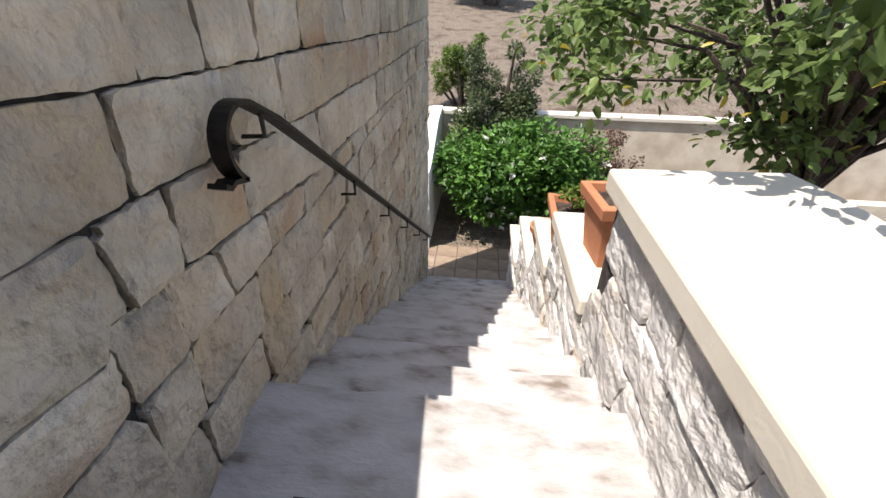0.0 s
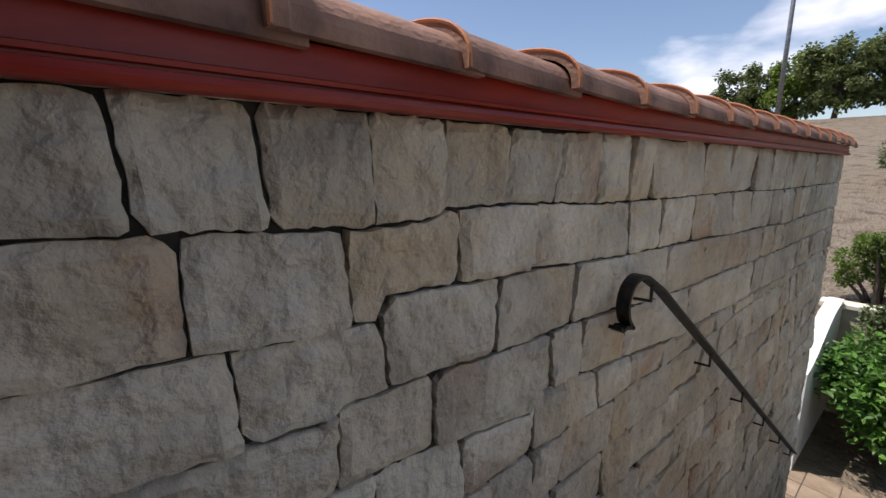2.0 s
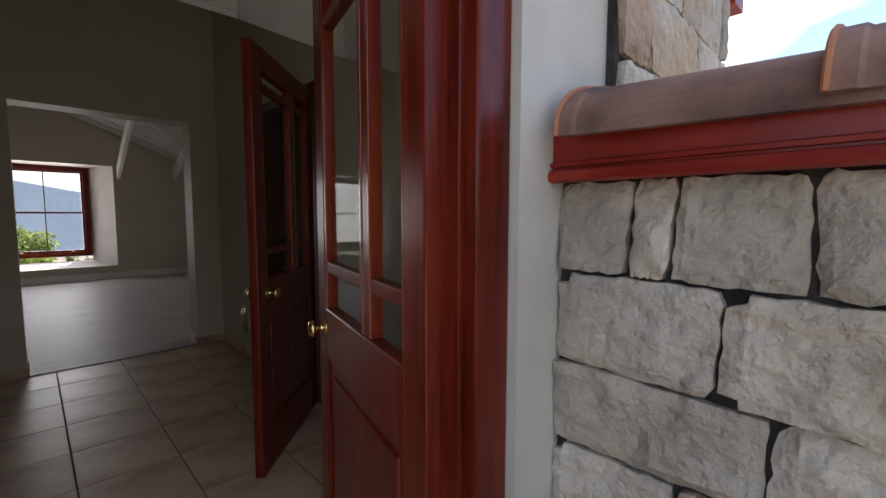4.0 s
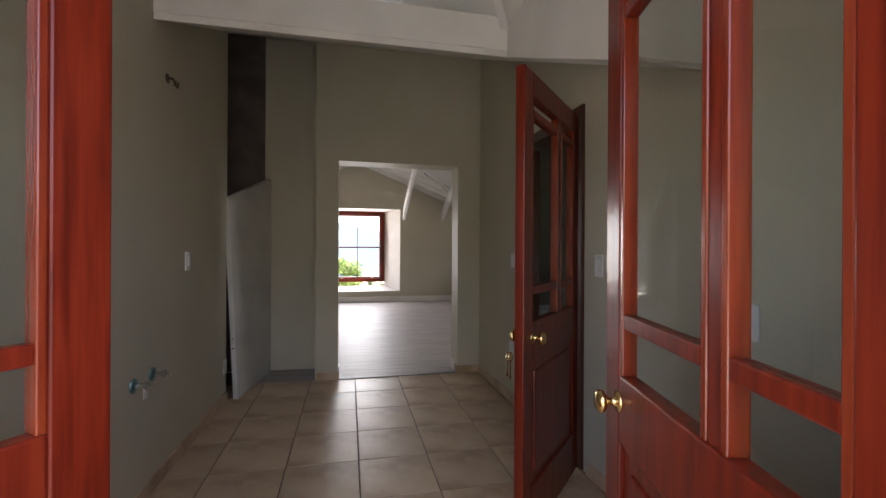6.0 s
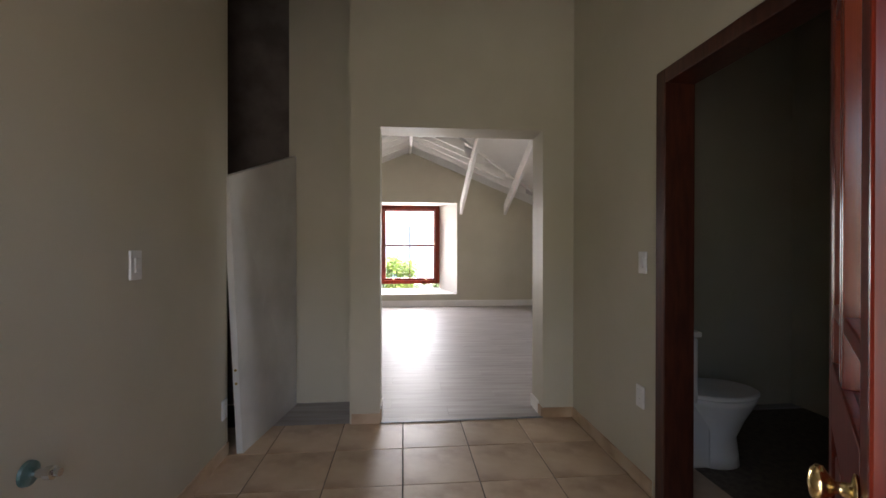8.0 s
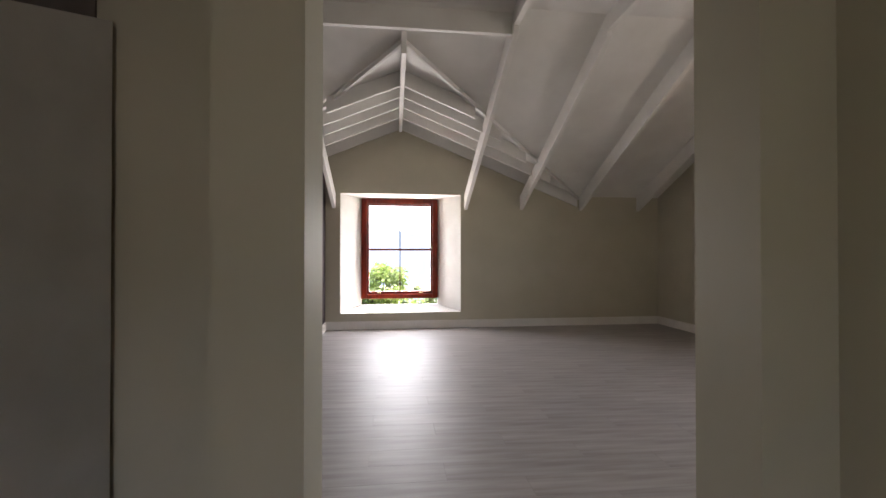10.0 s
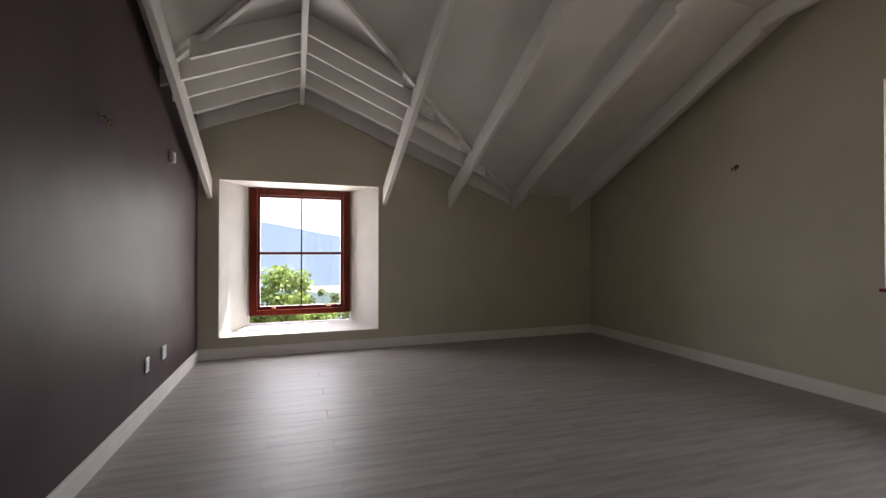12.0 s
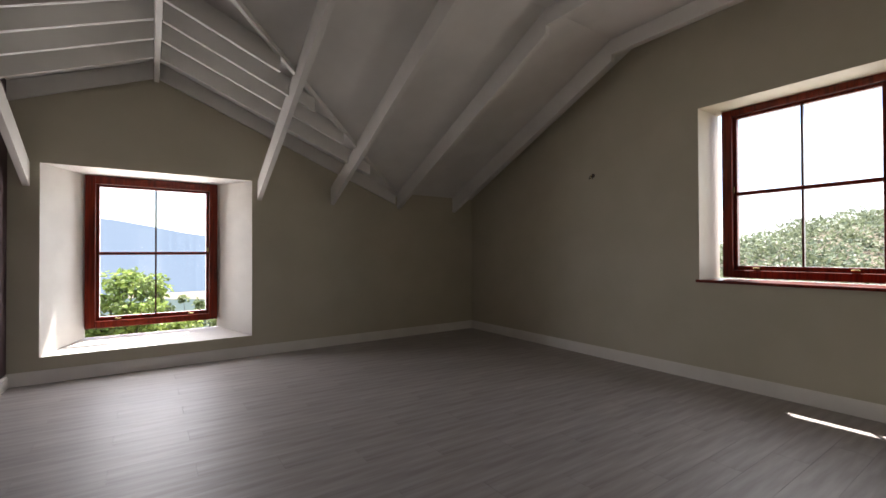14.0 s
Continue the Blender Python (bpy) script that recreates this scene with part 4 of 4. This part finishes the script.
for c in ((-1.375, -3.67, 0, -1.222, -3.60, 2.08), (-1.375, -2.80, 0, -1.222, -2.73, 2.08), (-1.375, -3.60, 2.01, -1.222, -2.80, 2.08)):
    pbox("jamb", c, DARKWOOD, bf, bevel=0.005)
# keys in the bathroom door's lock
kr = empty("key_ring", (-0.655, -2.262, 0.80), "brass keys hanging from the bathroom door lock", "keys")
for j, (dx, dz) in enumerate(((0, 0), (0.012, -0.01))):
    bm = bmesh.new()
    tube(bm, [(0.018 * math.cos(q * 0.7), dx + 0.0, 0.018 * math.sin(q * 0.7)) for q in range(10)], 0.003, 6)
    boxm(bm, -0.004, dx - 0.0015, -0.085 + dz, 0.004, dx + 0.0015, -0.018)
    boxm(bm, 0.004, dx - 0.0015, -0.082 + dz, 0.012, dx + 0.0015, -0.066 + dz)
    part("key", bm, BRASS, kr)
kr.matrix_world = pose(-0.59, -2.235, 0.80, 0, 0, 45)


def plate(name, at, normal, w, h, label, cat, rocker=True):
    """A wall plate with a rocker or sockets; normal is +x, -x, +y."""
    rz = {"+x": 90, "-x": -90, "+y": 180}[normal]
    root = empty(name, at, label, cat, rz=rz)
    pbox("faceplate", (-w / 2, -0.010, -h / 2, w / 2, 0, h / 2), PLASTIC, root, bevel=0.003)
    if rocker:
        pbox("rocker", (-w * 0.2, -0.016, -h * 0.25, w * 0.2, -0.010, h * 0.25), PLASTIC, root, bevel=0.002)
    else:
        for dz in (-0.2, 0.2):
            pbox("socket_face", (-w * 0.28, -0.013, h * dz - 0.014, w * 0.28, -0.010, h * dz + 0.014), PLASTIC, root, bevel=0.002)
    return root


plate("light_switch", (LWX - 0.001, -3.47, 1.165), "-x", 0.07, 0.115, "white light switch on the grey wall", "light switch")
plate("light_switch", (-1.239, -2.575, 1.165), "+x", 0.075, 0.115, "white light switch beside the bathroom door", "light switch")
plate("light_switch", (-1.149, -1.63, 1.03), "+x", 0.075, 0.115, "white light switch behind the entrance door", "light switch")
plate("light_switch", (-1.239, -3.80, 1.16), "+x", 0.07, 0.115, "white light switch beyond the bathroom door", "light switch")
plate("power_socket", (LWX - 0.001, -4.30, 0.285), "-x", 0.07, 0.115, "white wall socket low on the grey wall", "socket", False)
plate("power_socket", (-1.239, -3.82, 0.46), "+x", 0.07, 0.115, "white wall socket low on the wall", "socket", False)
plate("power_socket", (LWX - 0.001, -8.80, 0.40), "-x", 0.075, 0.115, "white wall socket on the plum wall", "socket", False)
plate("power_socket", (LWX - 0.001, -9.25, 0.40), "-x", 0.11, 0.115, "white double wall socket on the plum wall", "socket", False)
for y, z in ((-2.995, 0.60), (-2.80, 0.60)):
    tp = empty("pipe_stub", (LWX, y, z), "capped chrome water pipe with a round flange", "pipe stub", "pipe stubs", rz=0)
    bm = bmesh.new()
    lathe(bm, [(0.012, 0), (0.036, 0.001), (0.034, 0.010), (0.016, 0.016), (0.013, 0.018)], 20, pose(0, 0, 0, 0, -90))
    part("flange", bm, TEAL, tp, "tarnished blue-green flange")
    bm = bmesh.new()
    lathe(bm, [(0.012, 0.016), (0.013, 0.05), (0.019, 0.052), (0.019, 0.07), (0.011, 0.072), (0.011, 0.088)], 12, pose(0, 0, 0, 0, -90))
    part("pipe", bm, CHROME, tp)
patch = solid("plaster_patch", WHITE, "round patch of filler under the pipes", "patch", (LWX - 0.004, -2.945, 0.50, LWX + 0.001, -2.905, 0.56), bevel=0.0018, kind="")


def wire_stub(at, sx, label):
    """Bare wires left out of a wall for a lamp."""
    root = empty("wire_outlet", at, label, "wiring")
    bm = bmesh.new()
    lathe(bm, [(0.004, 0), (0.026, 0.0), (0.026, 0.004), (0.022, 0.004)], 16, pose(0, 0, 0, 0, 90 * sx))
    part("conduit_hole", bm, DARK, root)
    for j in range(3):
        bm = bmesh.new()
        tube(bm, [(0, 0, 0), (0.03 * sx, 0.012 * (j - 1), -0.002), (0.05 * sx, 0.02 * (j - 1), -0.02 - 0.01 * j), (0.04 * sx, 0.026 * (j - 1), -0.045)], 0.0045, 6)
        part("wire", bm, (CABLE, BRASS, CABLE)[j], root)
    return root


wire_stub((LWX, -3.17, 2.185), -1, "black wires hanging out of the grey wall")
wire_stub((LWX, -7.95, 2.11), -1, "black wires hanging out of the plum wall")
wire_stub((RWX, -8.18, 2.21), 1, "black wires in a hole of the grey wall")
sn = empty("motion_sensor", (LWX - 0.001, -9.42, 2.17), "small white alarm sensor on the plum wall", "sensor", rz=-90)
pbox("body", (-0.03, -0.045, -0.05, 0.03, 0, 0.05), PLASTIC, sn, bevel=0.01)
pbox("lens", (-0.022, -0.048, -0.035, 0.022, -0.044, 0.005), CERAMIC, sn, bevel=0.002)

# leaning board at the niche
bd = empty("leaning_board", (0.955, -4.345, 0.0), "tall white panel leaning over the dark wall cavity", "board")
bm = bmesh.new()
prism(bm, [(0.0, 0.0), (-0.79, 0.0), (-0.79, 1.95), (0.0, 1.66)], "x", 0, 0.038)
for v in bm.verts:
    v.co.x += -0.12 * (-v.co.y / 0.8) + 0.08 * (v.co.z / 1.65) * (1 + v.co.y / 0.8)
part("panel", bm, BOARD, bd, bevel=0.002)
for z in (0.42, 0.50):
    bm = bmesh.new()
    lathe(bm, [(0.002, 0), (0.008, 0), (0.008, 0.004)], 10, pose(0.018 + 0.085 * z / 1.65, 0.0, z, -90))
    part("hinge_hole", bm, BRASS, bd)

# toilet
tl = empty("toilet", (-1.42, -4.02, 0), "white ceramic toilet with a closed seat", "toilet")
bm = bmesh.new()
lathe(bm, [(0.11, 0), (0.105, 0.06), (0.095, 0.16), (0.13, 0.26), (0.175, 0.36), (0.185, 0.395), (0.17, 0.40)], 24, pose(-0.38, 0, 0) @ Matrix.Diagonal((1.25, 1, 1, 1)))
part("bowl", bm, CERAMIC, tl, smooth=True)
bm = bmesh.new()
lathe(bm, [(0.18, 0.402), (0.19, 0.408), (0.19, 0.42), (0.18, 0.426)], 24, pose(-0.38, 0, 0) @ Matrix.Diagonal((1.25, 1, 1, 1)))
part("seat", bm, PLASTIC, tl)
pbox("cistern", (-0.15, -0.19, 0.40, 0.02, 0.19, 0.76), CERAMIC, tl, bevel=0.02)
pbox("cistern_lid", (-0.16, -0.20, 0.76, 0.03, 0.20, 0.79), CERAMIC, tl, bevel=0.008)
pbox("trap", (-0.30, -0.09, 0, -0.05, 0.09, 0.38), CERAMIC, tl, bevel=0.02)

# ---- garden ----
gw = empty("wall_garden", (0, 8.5, LOWZ), "cream plastered garden wall with a white coping", "garden wall", kind="structure")
pbox("wall", (-1.0, -0.1, -0.2, 9.0, 0.1, 1.66), GARDENWALL, gw)
pbox("coping", (-1.05, -0.15, 1.66, 9.0, 0.15, 1.73), COPING, gw, bevel=0.01)
gs = empty("wall_garden_side", (-0.86, 6.25, LOWZ), "white plastered side wall with a curved top", "garden wall", kind="structure")
prof = [(0, 0), (2.15, 0), (2.15, 1.80), (1.9, 1.78)]
prof += [(1.2 - 1.2 * q / 12 + 0.55 * (1 - q / 12), 1.30 + 0.46 * (0.5 + 0.5 * math.cos(math.pi * q / 12))) for q in range(13)]
bm = bmesh.new()
prism(bm, prof, "x", -0.09, 0.09)
part("wall", bm, REVEAL, gs)
solid("planter_wall", GARDENWALL, "cream plastered raised planter wall in the garden", "garden wall", (1.9, 6.6, LOWZ, 9.0, 6.8, -1.55))


def foliage(n, pos, size, rnd, droop=0.0, fold=0.25, broad=0.27):
    """Leaves as small folded blades with a rounded outline, placed by pos()."""
    V, F = [], []
    for _ in range(n):
        c, out = pos()
        l = size * rnd.uniform(0.6, 1.3)
        d = Vector((rnd.gauss(0, 1), rnd.gauss(0, 1), rnd.gauss(0, 0.7) - droop)) + out * 0.9
        d.normalize()
        s = d.cross(Vector((rnd.gauss(0, 0.5), rnd.gauss(0, 0.5), 1))).normalized()
        nn = s.cross(d)
        i = len(V)
        w = l * broad
        lift = nn * (w * fold)
        V += [c, c + d * l * 0.28 + s * w + lift, c + d * l * 0.68 + s * w * 0.8 + lift, c + d * l - nn * (w * 0.3), c + d * l * 0.68 - s * w * 0.8 + lift, c + d * l * 0.28 - s * w + lift]
        F += [(i, i + 1, i + 2, i + 3), (i, i + 3, i + 4, i + 5)]
    return V, F


def leaf_mesh(name, V, F, material):
    me = bpy.data.meshes.new(name)
    me.from_pydata([tuple(v) for v in V], [], F)
    me.materials.append(material)
    return me


def clump_pos(blobs, rnd, shell=0.55):
    """Points in a set of uneven clumps, thicker near their skins."""
    wts = [r[0] * r[1] for _, r in blobs]
    def f():
        c, r = rnd.choices(blobs, wts)[0]
        d = Vector((rnd.gauss(0, 1), rnd.gauss(0, 1), rnd.gauss(0, 1))).normalized()
        k = rnd.uniform(shell, 1.0)
        return Vector((c[0] + d.x * r[0] * k, c[1] + d.y * r[0] * k, c[2] + d.z * r[1] * k)), d
    return f


def bush(name, base, size, n, leaf, material, label, seed, clumps=16, category="bush", stems=5):
    """A bush of leaf clumps on a few stems; size is its half-width, half-depth and height."""
    rnd = random.Random(seed)
    root = empty(name, base, label, category)
    blobs = []
    for _ in range(clumps):
        a, k = rnd.uniform(0, 2 * math.pi), math.sqrt(rnd.random()) * 0.75
        z = rnd.uniform(0.26, 0.86)
        k *= math.sqrt(max(0.1, 1 - (z - 0.4) ** 2 * 2.2))
        r = rnd.uniform(0.13, 0.30) * min(size[0], size[2])
        blobs.append(((size[0] * k * math.cos(a), size[1] * k * math.sin(a), size[2] * z), (r, r * 0.85)))
    bm = bmesh.new()
    for c, r in blobs[:stems]:
        tube(bm, [(c[0] * 0.15, c[1] * 0.15, 0), (c[0] * 0.5, c[1] * 0.6, c[2] * 0.5), c], [0.03 * size[2], 0.02 * size[2], 0.006 * size[2]], 6)
    part("stem", bm, BARK, root)
    V, F = foliage(n, clump_pos(blobs, rnd), leaf, rnd)
    lv = new("foliage", leaf_mesh("foliage", V, F, material))
    lv.parent = root
    tagged(lv, kind="stuff")
    return root, blobs


gb, blobs = bush("gardenia_bush", (0.55, 7.25, LOWZ), (1.75, 0.85, 1.75), 15000, 0.105, LEAF_B, "glossy green gardenia bush with white flowers", 3, 70)
rnd = random.Random(5)
for i in range(26):
    c, r = rnd.choice(blobs)
    d = Vector((rnd.uniform(-1, 1), -abs(rnd.gauss(0.8, 0.4)), rnd.uniform(-0.5, 0.9))).normalized()
    V, F = foliage(9, lambda: (Vector(c) + d * r[0] * 1.02 + Vector((rnd.gauss(0, 0.012), rnd.gauss(0, 0.012), rnd.gauss(0, 0.012))), d), 0.07, rnd)
    fl = new("flower", leaf_mesh("flower", V, F, PETAL))
    fl.parent = gb
bush("tall_shrub", (0.22, 8.15, -1.75), (1.0, 0.5, 2.3), 14000, 0.055, LEAF_C, "tall grey-green shrub behind the garden wall", 8, 26)
bush("lime_shrub", (-0.45, 8.95, -1.0), (0.75, 0.4, 1.65), 6000, 0.05, LEAF_L, "bright green shrub behind the garden wall", 9, 16)
bush("red_shrub", (2.15, 7.9, LOWZ), (0.9, 0.4, 1.75), 4200, 0.05, LEAF_R, "thin reddish shrub in front of the garden wall", 10, 30, stems=14)
bush("small_shrub", (1.35, 7.9, LOWZ), (0.5, 0.4, 1.7), 2400, 0.05, LEAF_C, "thin green shrub in front of the garden wall", 12, 14, stems=10)
bush("low_plant", (4.6, 7.6, LOWZ), (0.9, 0.5, 1.0), 2500, 0.05, LEAF_R, "dry low plant beside the garden wall", 13, 14)
bush("low_plant", (3.4, 6.2, LOWZ), (1.0, 0.6, 1.1), 3500, 0.07, LEAF_B, "dark green plant below the tree", 14, 16)
bush("pot_plant", (RX + 0.17, 2.86, -0.14), (0.17, 0.15, 0.22), 420, 0.035, LEAF_L, "small green plants in a terracotta pot", 15, 8, stems=6)
bush("round_bush", (0.1, 18.6, terrain(0.1, 18.6) - 0.1), (1.9, 1.7, 2.7), 14000, 0.10, LEAF_C, "large round dark green bush on the bank", 16, 40)
bush("round_bush", (6.5, 20.5, terrain(6.5, 20.5) - 0.1), (1.6, 1.5, 1.9), 6000, 0.11, LEAF_C, "round green bush on the bank", 17, 26)


def tree(name, base, lean, height, crown, n, leaf, material, label, seed, clumps=30, trunk=0.13, yellow=0, near=()):
    """A tapered trunk, limbs to every clump, and a crown of single leaves; crown is its centre and half-sizes."""
    rnd = random.Random(seed)
    root = empty(name, base, label, "tree")
    top = Vector(lean) + Vector((0, 0, height))
    bm = bmesh.new()
    tube(bm, [(0, 0, -0.1), tuple(top * 0.35 + Vector((0.06, 0.02, 0))), tuple(top * 0.7), tuple(top)], [trunk, trunk * 0.85, trunk * 0.7, trunk * 0.5], 10)
    part("trunk", bm, BARK, root, smooth=True)
    cc, hs = Vector(crown[0]), crown[1]
    blobs = []
    bm = bmesh.new()
    for _ in range(clumps):
        d = Vector((rnd.gauss(0, 1), rnd.gauss(0, 1), rnd.gauss(0, 1))).normalized() * rnd.random() ** 0.45
        c = cc + Vector((d.x * hs[0], d.y * hs[1], d.z * hs[2]))
        r = rnd.uniform(0.16, 0.30) * min(hs)
        blobs.append((tuple(c), (r * 1.5, r)))
        m = top.lerp(c, 0.5) + Vector((0, 0, 0.12 * (c - top).length))
        tube(bm, [tuple(top * rnd.uniform(0.7, 1.0)), tuple(m), tuple(c), tuple(c + (c - m).normalized() * r)], [trunk * 0.28, trunk * 0.16, trunk * 0.06, trunk * 0.02], 5)
    for c in near:
        c = Vector(c) - Vector(base)
        blobs.append((tuple(c), (0.27, 0.2)))
        tube(bm, [tuple(top), tuple(top.lerp(c, 0.5) + Vector((0, 0, 0.25))), tuple(c), tuple(c + (c - top).normalized() * 0.3)], [trunk * 0.3, trunk * 0.15, trunk * 0.06, trunk * 0.03], 6)
    part("limb", bm, BARK, root)
    V, F = foliage(n, clump_pos(blobs, rnd, 0.1), leaf, rnd, 0.5, broad=0.34)
    crown_ob = new("crown", leaf_mesh("crown", V, F, material))
    crown_ob.parent = root
    if yellow:
        V, F = foliage(yellow, clump_pos(blobs, rnd, 0.8), leaf * 1.05, rnd, 0.6)
        yl_ = new("yellow_leaves", leaf_mesh("yellow_leaves", V, F, LEAF_Y))
        yl_.parent = root
        tagged(yl_, "a few yellowing leaves")
    return root


tree("garden_tree", (3.55, 4.7, LOWZ), (-0.65, -0.5, 0), 2.5, ((-0.85, -0.7, 3.80), (2.35, 1.9, 1.5)), 16500, 0.10, LEAF_A, "leafy garden tree with broad green and yellowing leaves", 21, 64, 0.13, 260, near=((0.78, 1.50, 1.33), (1.05, 1.80, 1.18), (1.22, 1.50, 1.35), (1.35, 2.15, 1.0), (0.98, 1.25, 1.52), (0.55, 1.62, 1.42)))
rnd = random.Random(40)
for i, (x, y, h) in enumerate(((-9.5, 47, 7.5), (-6.6, 45, 6.5), (-3.4, 46, 7.8), (-0.4, 44, 6.2), (3.2, 47, 8.5), (7.0, 45, 7.0), (11.5, 48, 8.0), (16.5, 46, 7.2), (-13.5, 49, 6.2), (22, 47, 8))):
    z = terrain(x, y)
    tree("hill_tree", (x, y, z), (0, 0, 0), h * 0.34, ((0, 0, h * 0.46), (3.0, 2.4, h * 0.44)), 9000, 0.27, LEAF_F if i % 3 else LEAF_L, "leafy tree along the crest of the bank", 50 + i, 46, 0.2)
pole = empty("lamp_pole", (-8.6, 38, terrain(-8.6, 38)), "tall grey steel pole on the crest", "pole")
bm = bmesh.new()
lathe(bm, [(0.16, -0.3), (0.14, 6), (0.11, 14)], 12)
part("mast", bm, STEEL, pole, smooth=True)
tree("valley_tree", (0.65, -21.5, terrain(0.65, -21.5)), (0, 0, 0), 2.0, ((0, 0, 3.6), (1.7, 1.5, 1.45)), 9000, 0.16, LEAF_V, "bright yellow-green tree outside the bedroom window", 71, 40, 0.14)
tree("valley_tree", (-2.1, -36, terrain(-2.1, -36)), (0, 0, 0), 2.6, ((0, 0, 5.0), (3.2, 2.4, 1.3)), 5000, 0.2, LEAF_F, "grey-green trees lower in the valley", 72, 30, 0.14)

# scrub on the far hillside and in the valley
rnd = random.Random(90)
V, F = [], []
spots = [(rnd.uniform(-120, -26), rnd.uniform(-45, 30)) for _ in range(2100)] + [(rnd.uniform(-45, 45), rnd.uniform(-150, -32)) for _ in range(900)]
for x, y in spots:
    z = terrain(x, y)
    r = rnd.uniform(0.5, 2.3)
    f = clump_pos([((x, y, z + r * 0.5), (r, r * 0.8))], rnd, 0.6)
    v2, f2 = foliage(60, f, 0.46, rnd)
    k = len(V)
    V += v2
    F += [tuple(i + k for i in q) for q in f2]
tagged(new("hillside_scrub", leaf_mesh("hillside_scrub", V, F, LEAF_H)), "green scrub covering the far hillside and valley, haze painted into its colour", "scrub", kind="stuff")

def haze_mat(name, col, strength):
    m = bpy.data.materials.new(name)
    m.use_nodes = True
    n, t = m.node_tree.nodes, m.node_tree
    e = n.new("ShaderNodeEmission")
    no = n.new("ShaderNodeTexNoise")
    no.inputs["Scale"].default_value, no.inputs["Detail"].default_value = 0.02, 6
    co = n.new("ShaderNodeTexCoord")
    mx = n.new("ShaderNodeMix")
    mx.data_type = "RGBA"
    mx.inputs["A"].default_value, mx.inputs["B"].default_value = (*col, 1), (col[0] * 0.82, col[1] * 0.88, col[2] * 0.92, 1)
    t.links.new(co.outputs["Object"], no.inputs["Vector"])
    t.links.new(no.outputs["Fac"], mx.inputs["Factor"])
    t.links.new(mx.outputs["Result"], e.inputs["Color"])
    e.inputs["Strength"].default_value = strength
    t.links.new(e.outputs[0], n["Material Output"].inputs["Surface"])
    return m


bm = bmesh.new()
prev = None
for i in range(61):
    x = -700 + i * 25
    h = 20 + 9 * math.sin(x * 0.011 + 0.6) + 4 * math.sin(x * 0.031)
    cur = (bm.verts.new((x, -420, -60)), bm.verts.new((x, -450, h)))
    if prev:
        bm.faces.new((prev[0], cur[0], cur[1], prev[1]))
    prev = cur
tagged(new("backdrop_hills", done(bm, "backdrop_hills", haze_mat("haze_glow_hills", (0.195, 0.24, 0.31), 1.0))), "flat backdrop of hills across the valley, haze painted as blue glow", "hills", kind="structure")

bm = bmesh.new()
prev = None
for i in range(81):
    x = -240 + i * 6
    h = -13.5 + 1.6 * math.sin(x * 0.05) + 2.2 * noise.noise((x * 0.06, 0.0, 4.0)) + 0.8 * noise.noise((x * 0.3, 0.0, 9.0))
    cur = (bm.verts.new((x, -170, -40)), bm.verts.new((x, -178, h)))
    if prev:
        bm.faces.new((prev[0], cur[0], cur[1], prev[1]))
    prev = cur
tagged(new("backdrop_valley", done(bm, "backdrop_valley", haze_mat("haze_glow_valley", (0.165, 0.205, 0.195), 1.0))), "flat backdrop of valley woods, haze painted as green glow", "woods", kind="structure")

# ---- floors, laid last ----
tf = solid("floor_entry", GROUT, "floor of square beige ceramic tiles with dark joints", "floor", (-3.08, OY0 + 0.005, -0.012, 1.75, FACADE - 0.001, -0.004), (0.374, -5.16, -0.012, 1.62, OY0, -0.004))
S = 0.408
bm = bmesh.new()
boxm(bm, 0.003, 0.003, -0.006, S - 0.003, S - 0.003, 0.0)
tme = done(bm, "tile", TILE, 0.002)
for i in range(-4, 5):
    for j in range(10):
        x0, y0 = S * i + 0.002, -3.92 - 2 * S + S * j
        if x0 + S > 1.7 or x0 < -1.75 or y0 + S > FACADE + 0.1:
            continue
        if y0 < OY0 - 0.05 and not (0.3 < x0 + S * 0.5 < 1.6):
            continue
        tl_ = new("tile", tme)
        tl_.parent = tf
        tl_.matrix_world = pose(x0, y0, random.uniform(-0.0006, 0.0006))

ff = solid("floor_bedroom", GROUT, "grey-washed oak laminate floor", "floor", (RWX, FWY, -0.012, LWX, OY0 - 0.01, -0.009))
planks = {}
PL, PW = 1.285, 0.193
for r in range(int((OY0 - FWY) / PW) + 1):
    off = (r * 0.43) % PL
    x = RWX - off
    y0 = FWY + r * PW
    while x < LWX:
        a, b, c = max(x, RWX), min(x + PL, LWX), min(y0 + PW, OY0 - 0.012)
        if b - a > 0.03 and c - y0 > 0.02:
            key = (round(b - a, 3), round(c - y0, 3))
            if key not in planks:
                bm = bmesh.new()
                boxm(bm, 0.0006, 0.0006, -0.008, b - a - 0.0006, c - y0 - 0.0006, 0.0)
                planks[key] = done(bm, "plank", LAMINATE)
            pk = new("plank", planks[key])
            pk.parent = ff
            pk.matrix_world = pose(a, y0, 0)
        x += PL

tt = empty("terrace_tiles", (0, 5.3, LOWZ), "brown square terrace tiles", "terrace tiles", kind="structure")
bm = bmesh.new()
boxm(bm, 0.006, 0.006, -0.02, 0.324, 0.324, 0.0)
ttm = done(bm, "terrace_tile", TERRATILE, 0.003)
for i in range(-4, 4):
    for j in range(3):
        o = new("terrace_tile", ttm)
        o.parent = tt
        o.matrix_local = pose(-0.30 + 0.33 * i, 0.10 + 0.33 * j, 0)
bm = bmesh.new()
boxm(bm, 0.003, 0.003, -0.02, 0.047, 0.047, 0.002)
mos = done(bm, "mosaic_tile", DARKWOOD)
for i in range(22):
    for j in range(2):
        o = new("mosaic_tile", mos)
        o.parent = tt
        o.matrix_local = pose(-0.67 + 0.05 * i, 0.0 + 0.05 * j, 0)
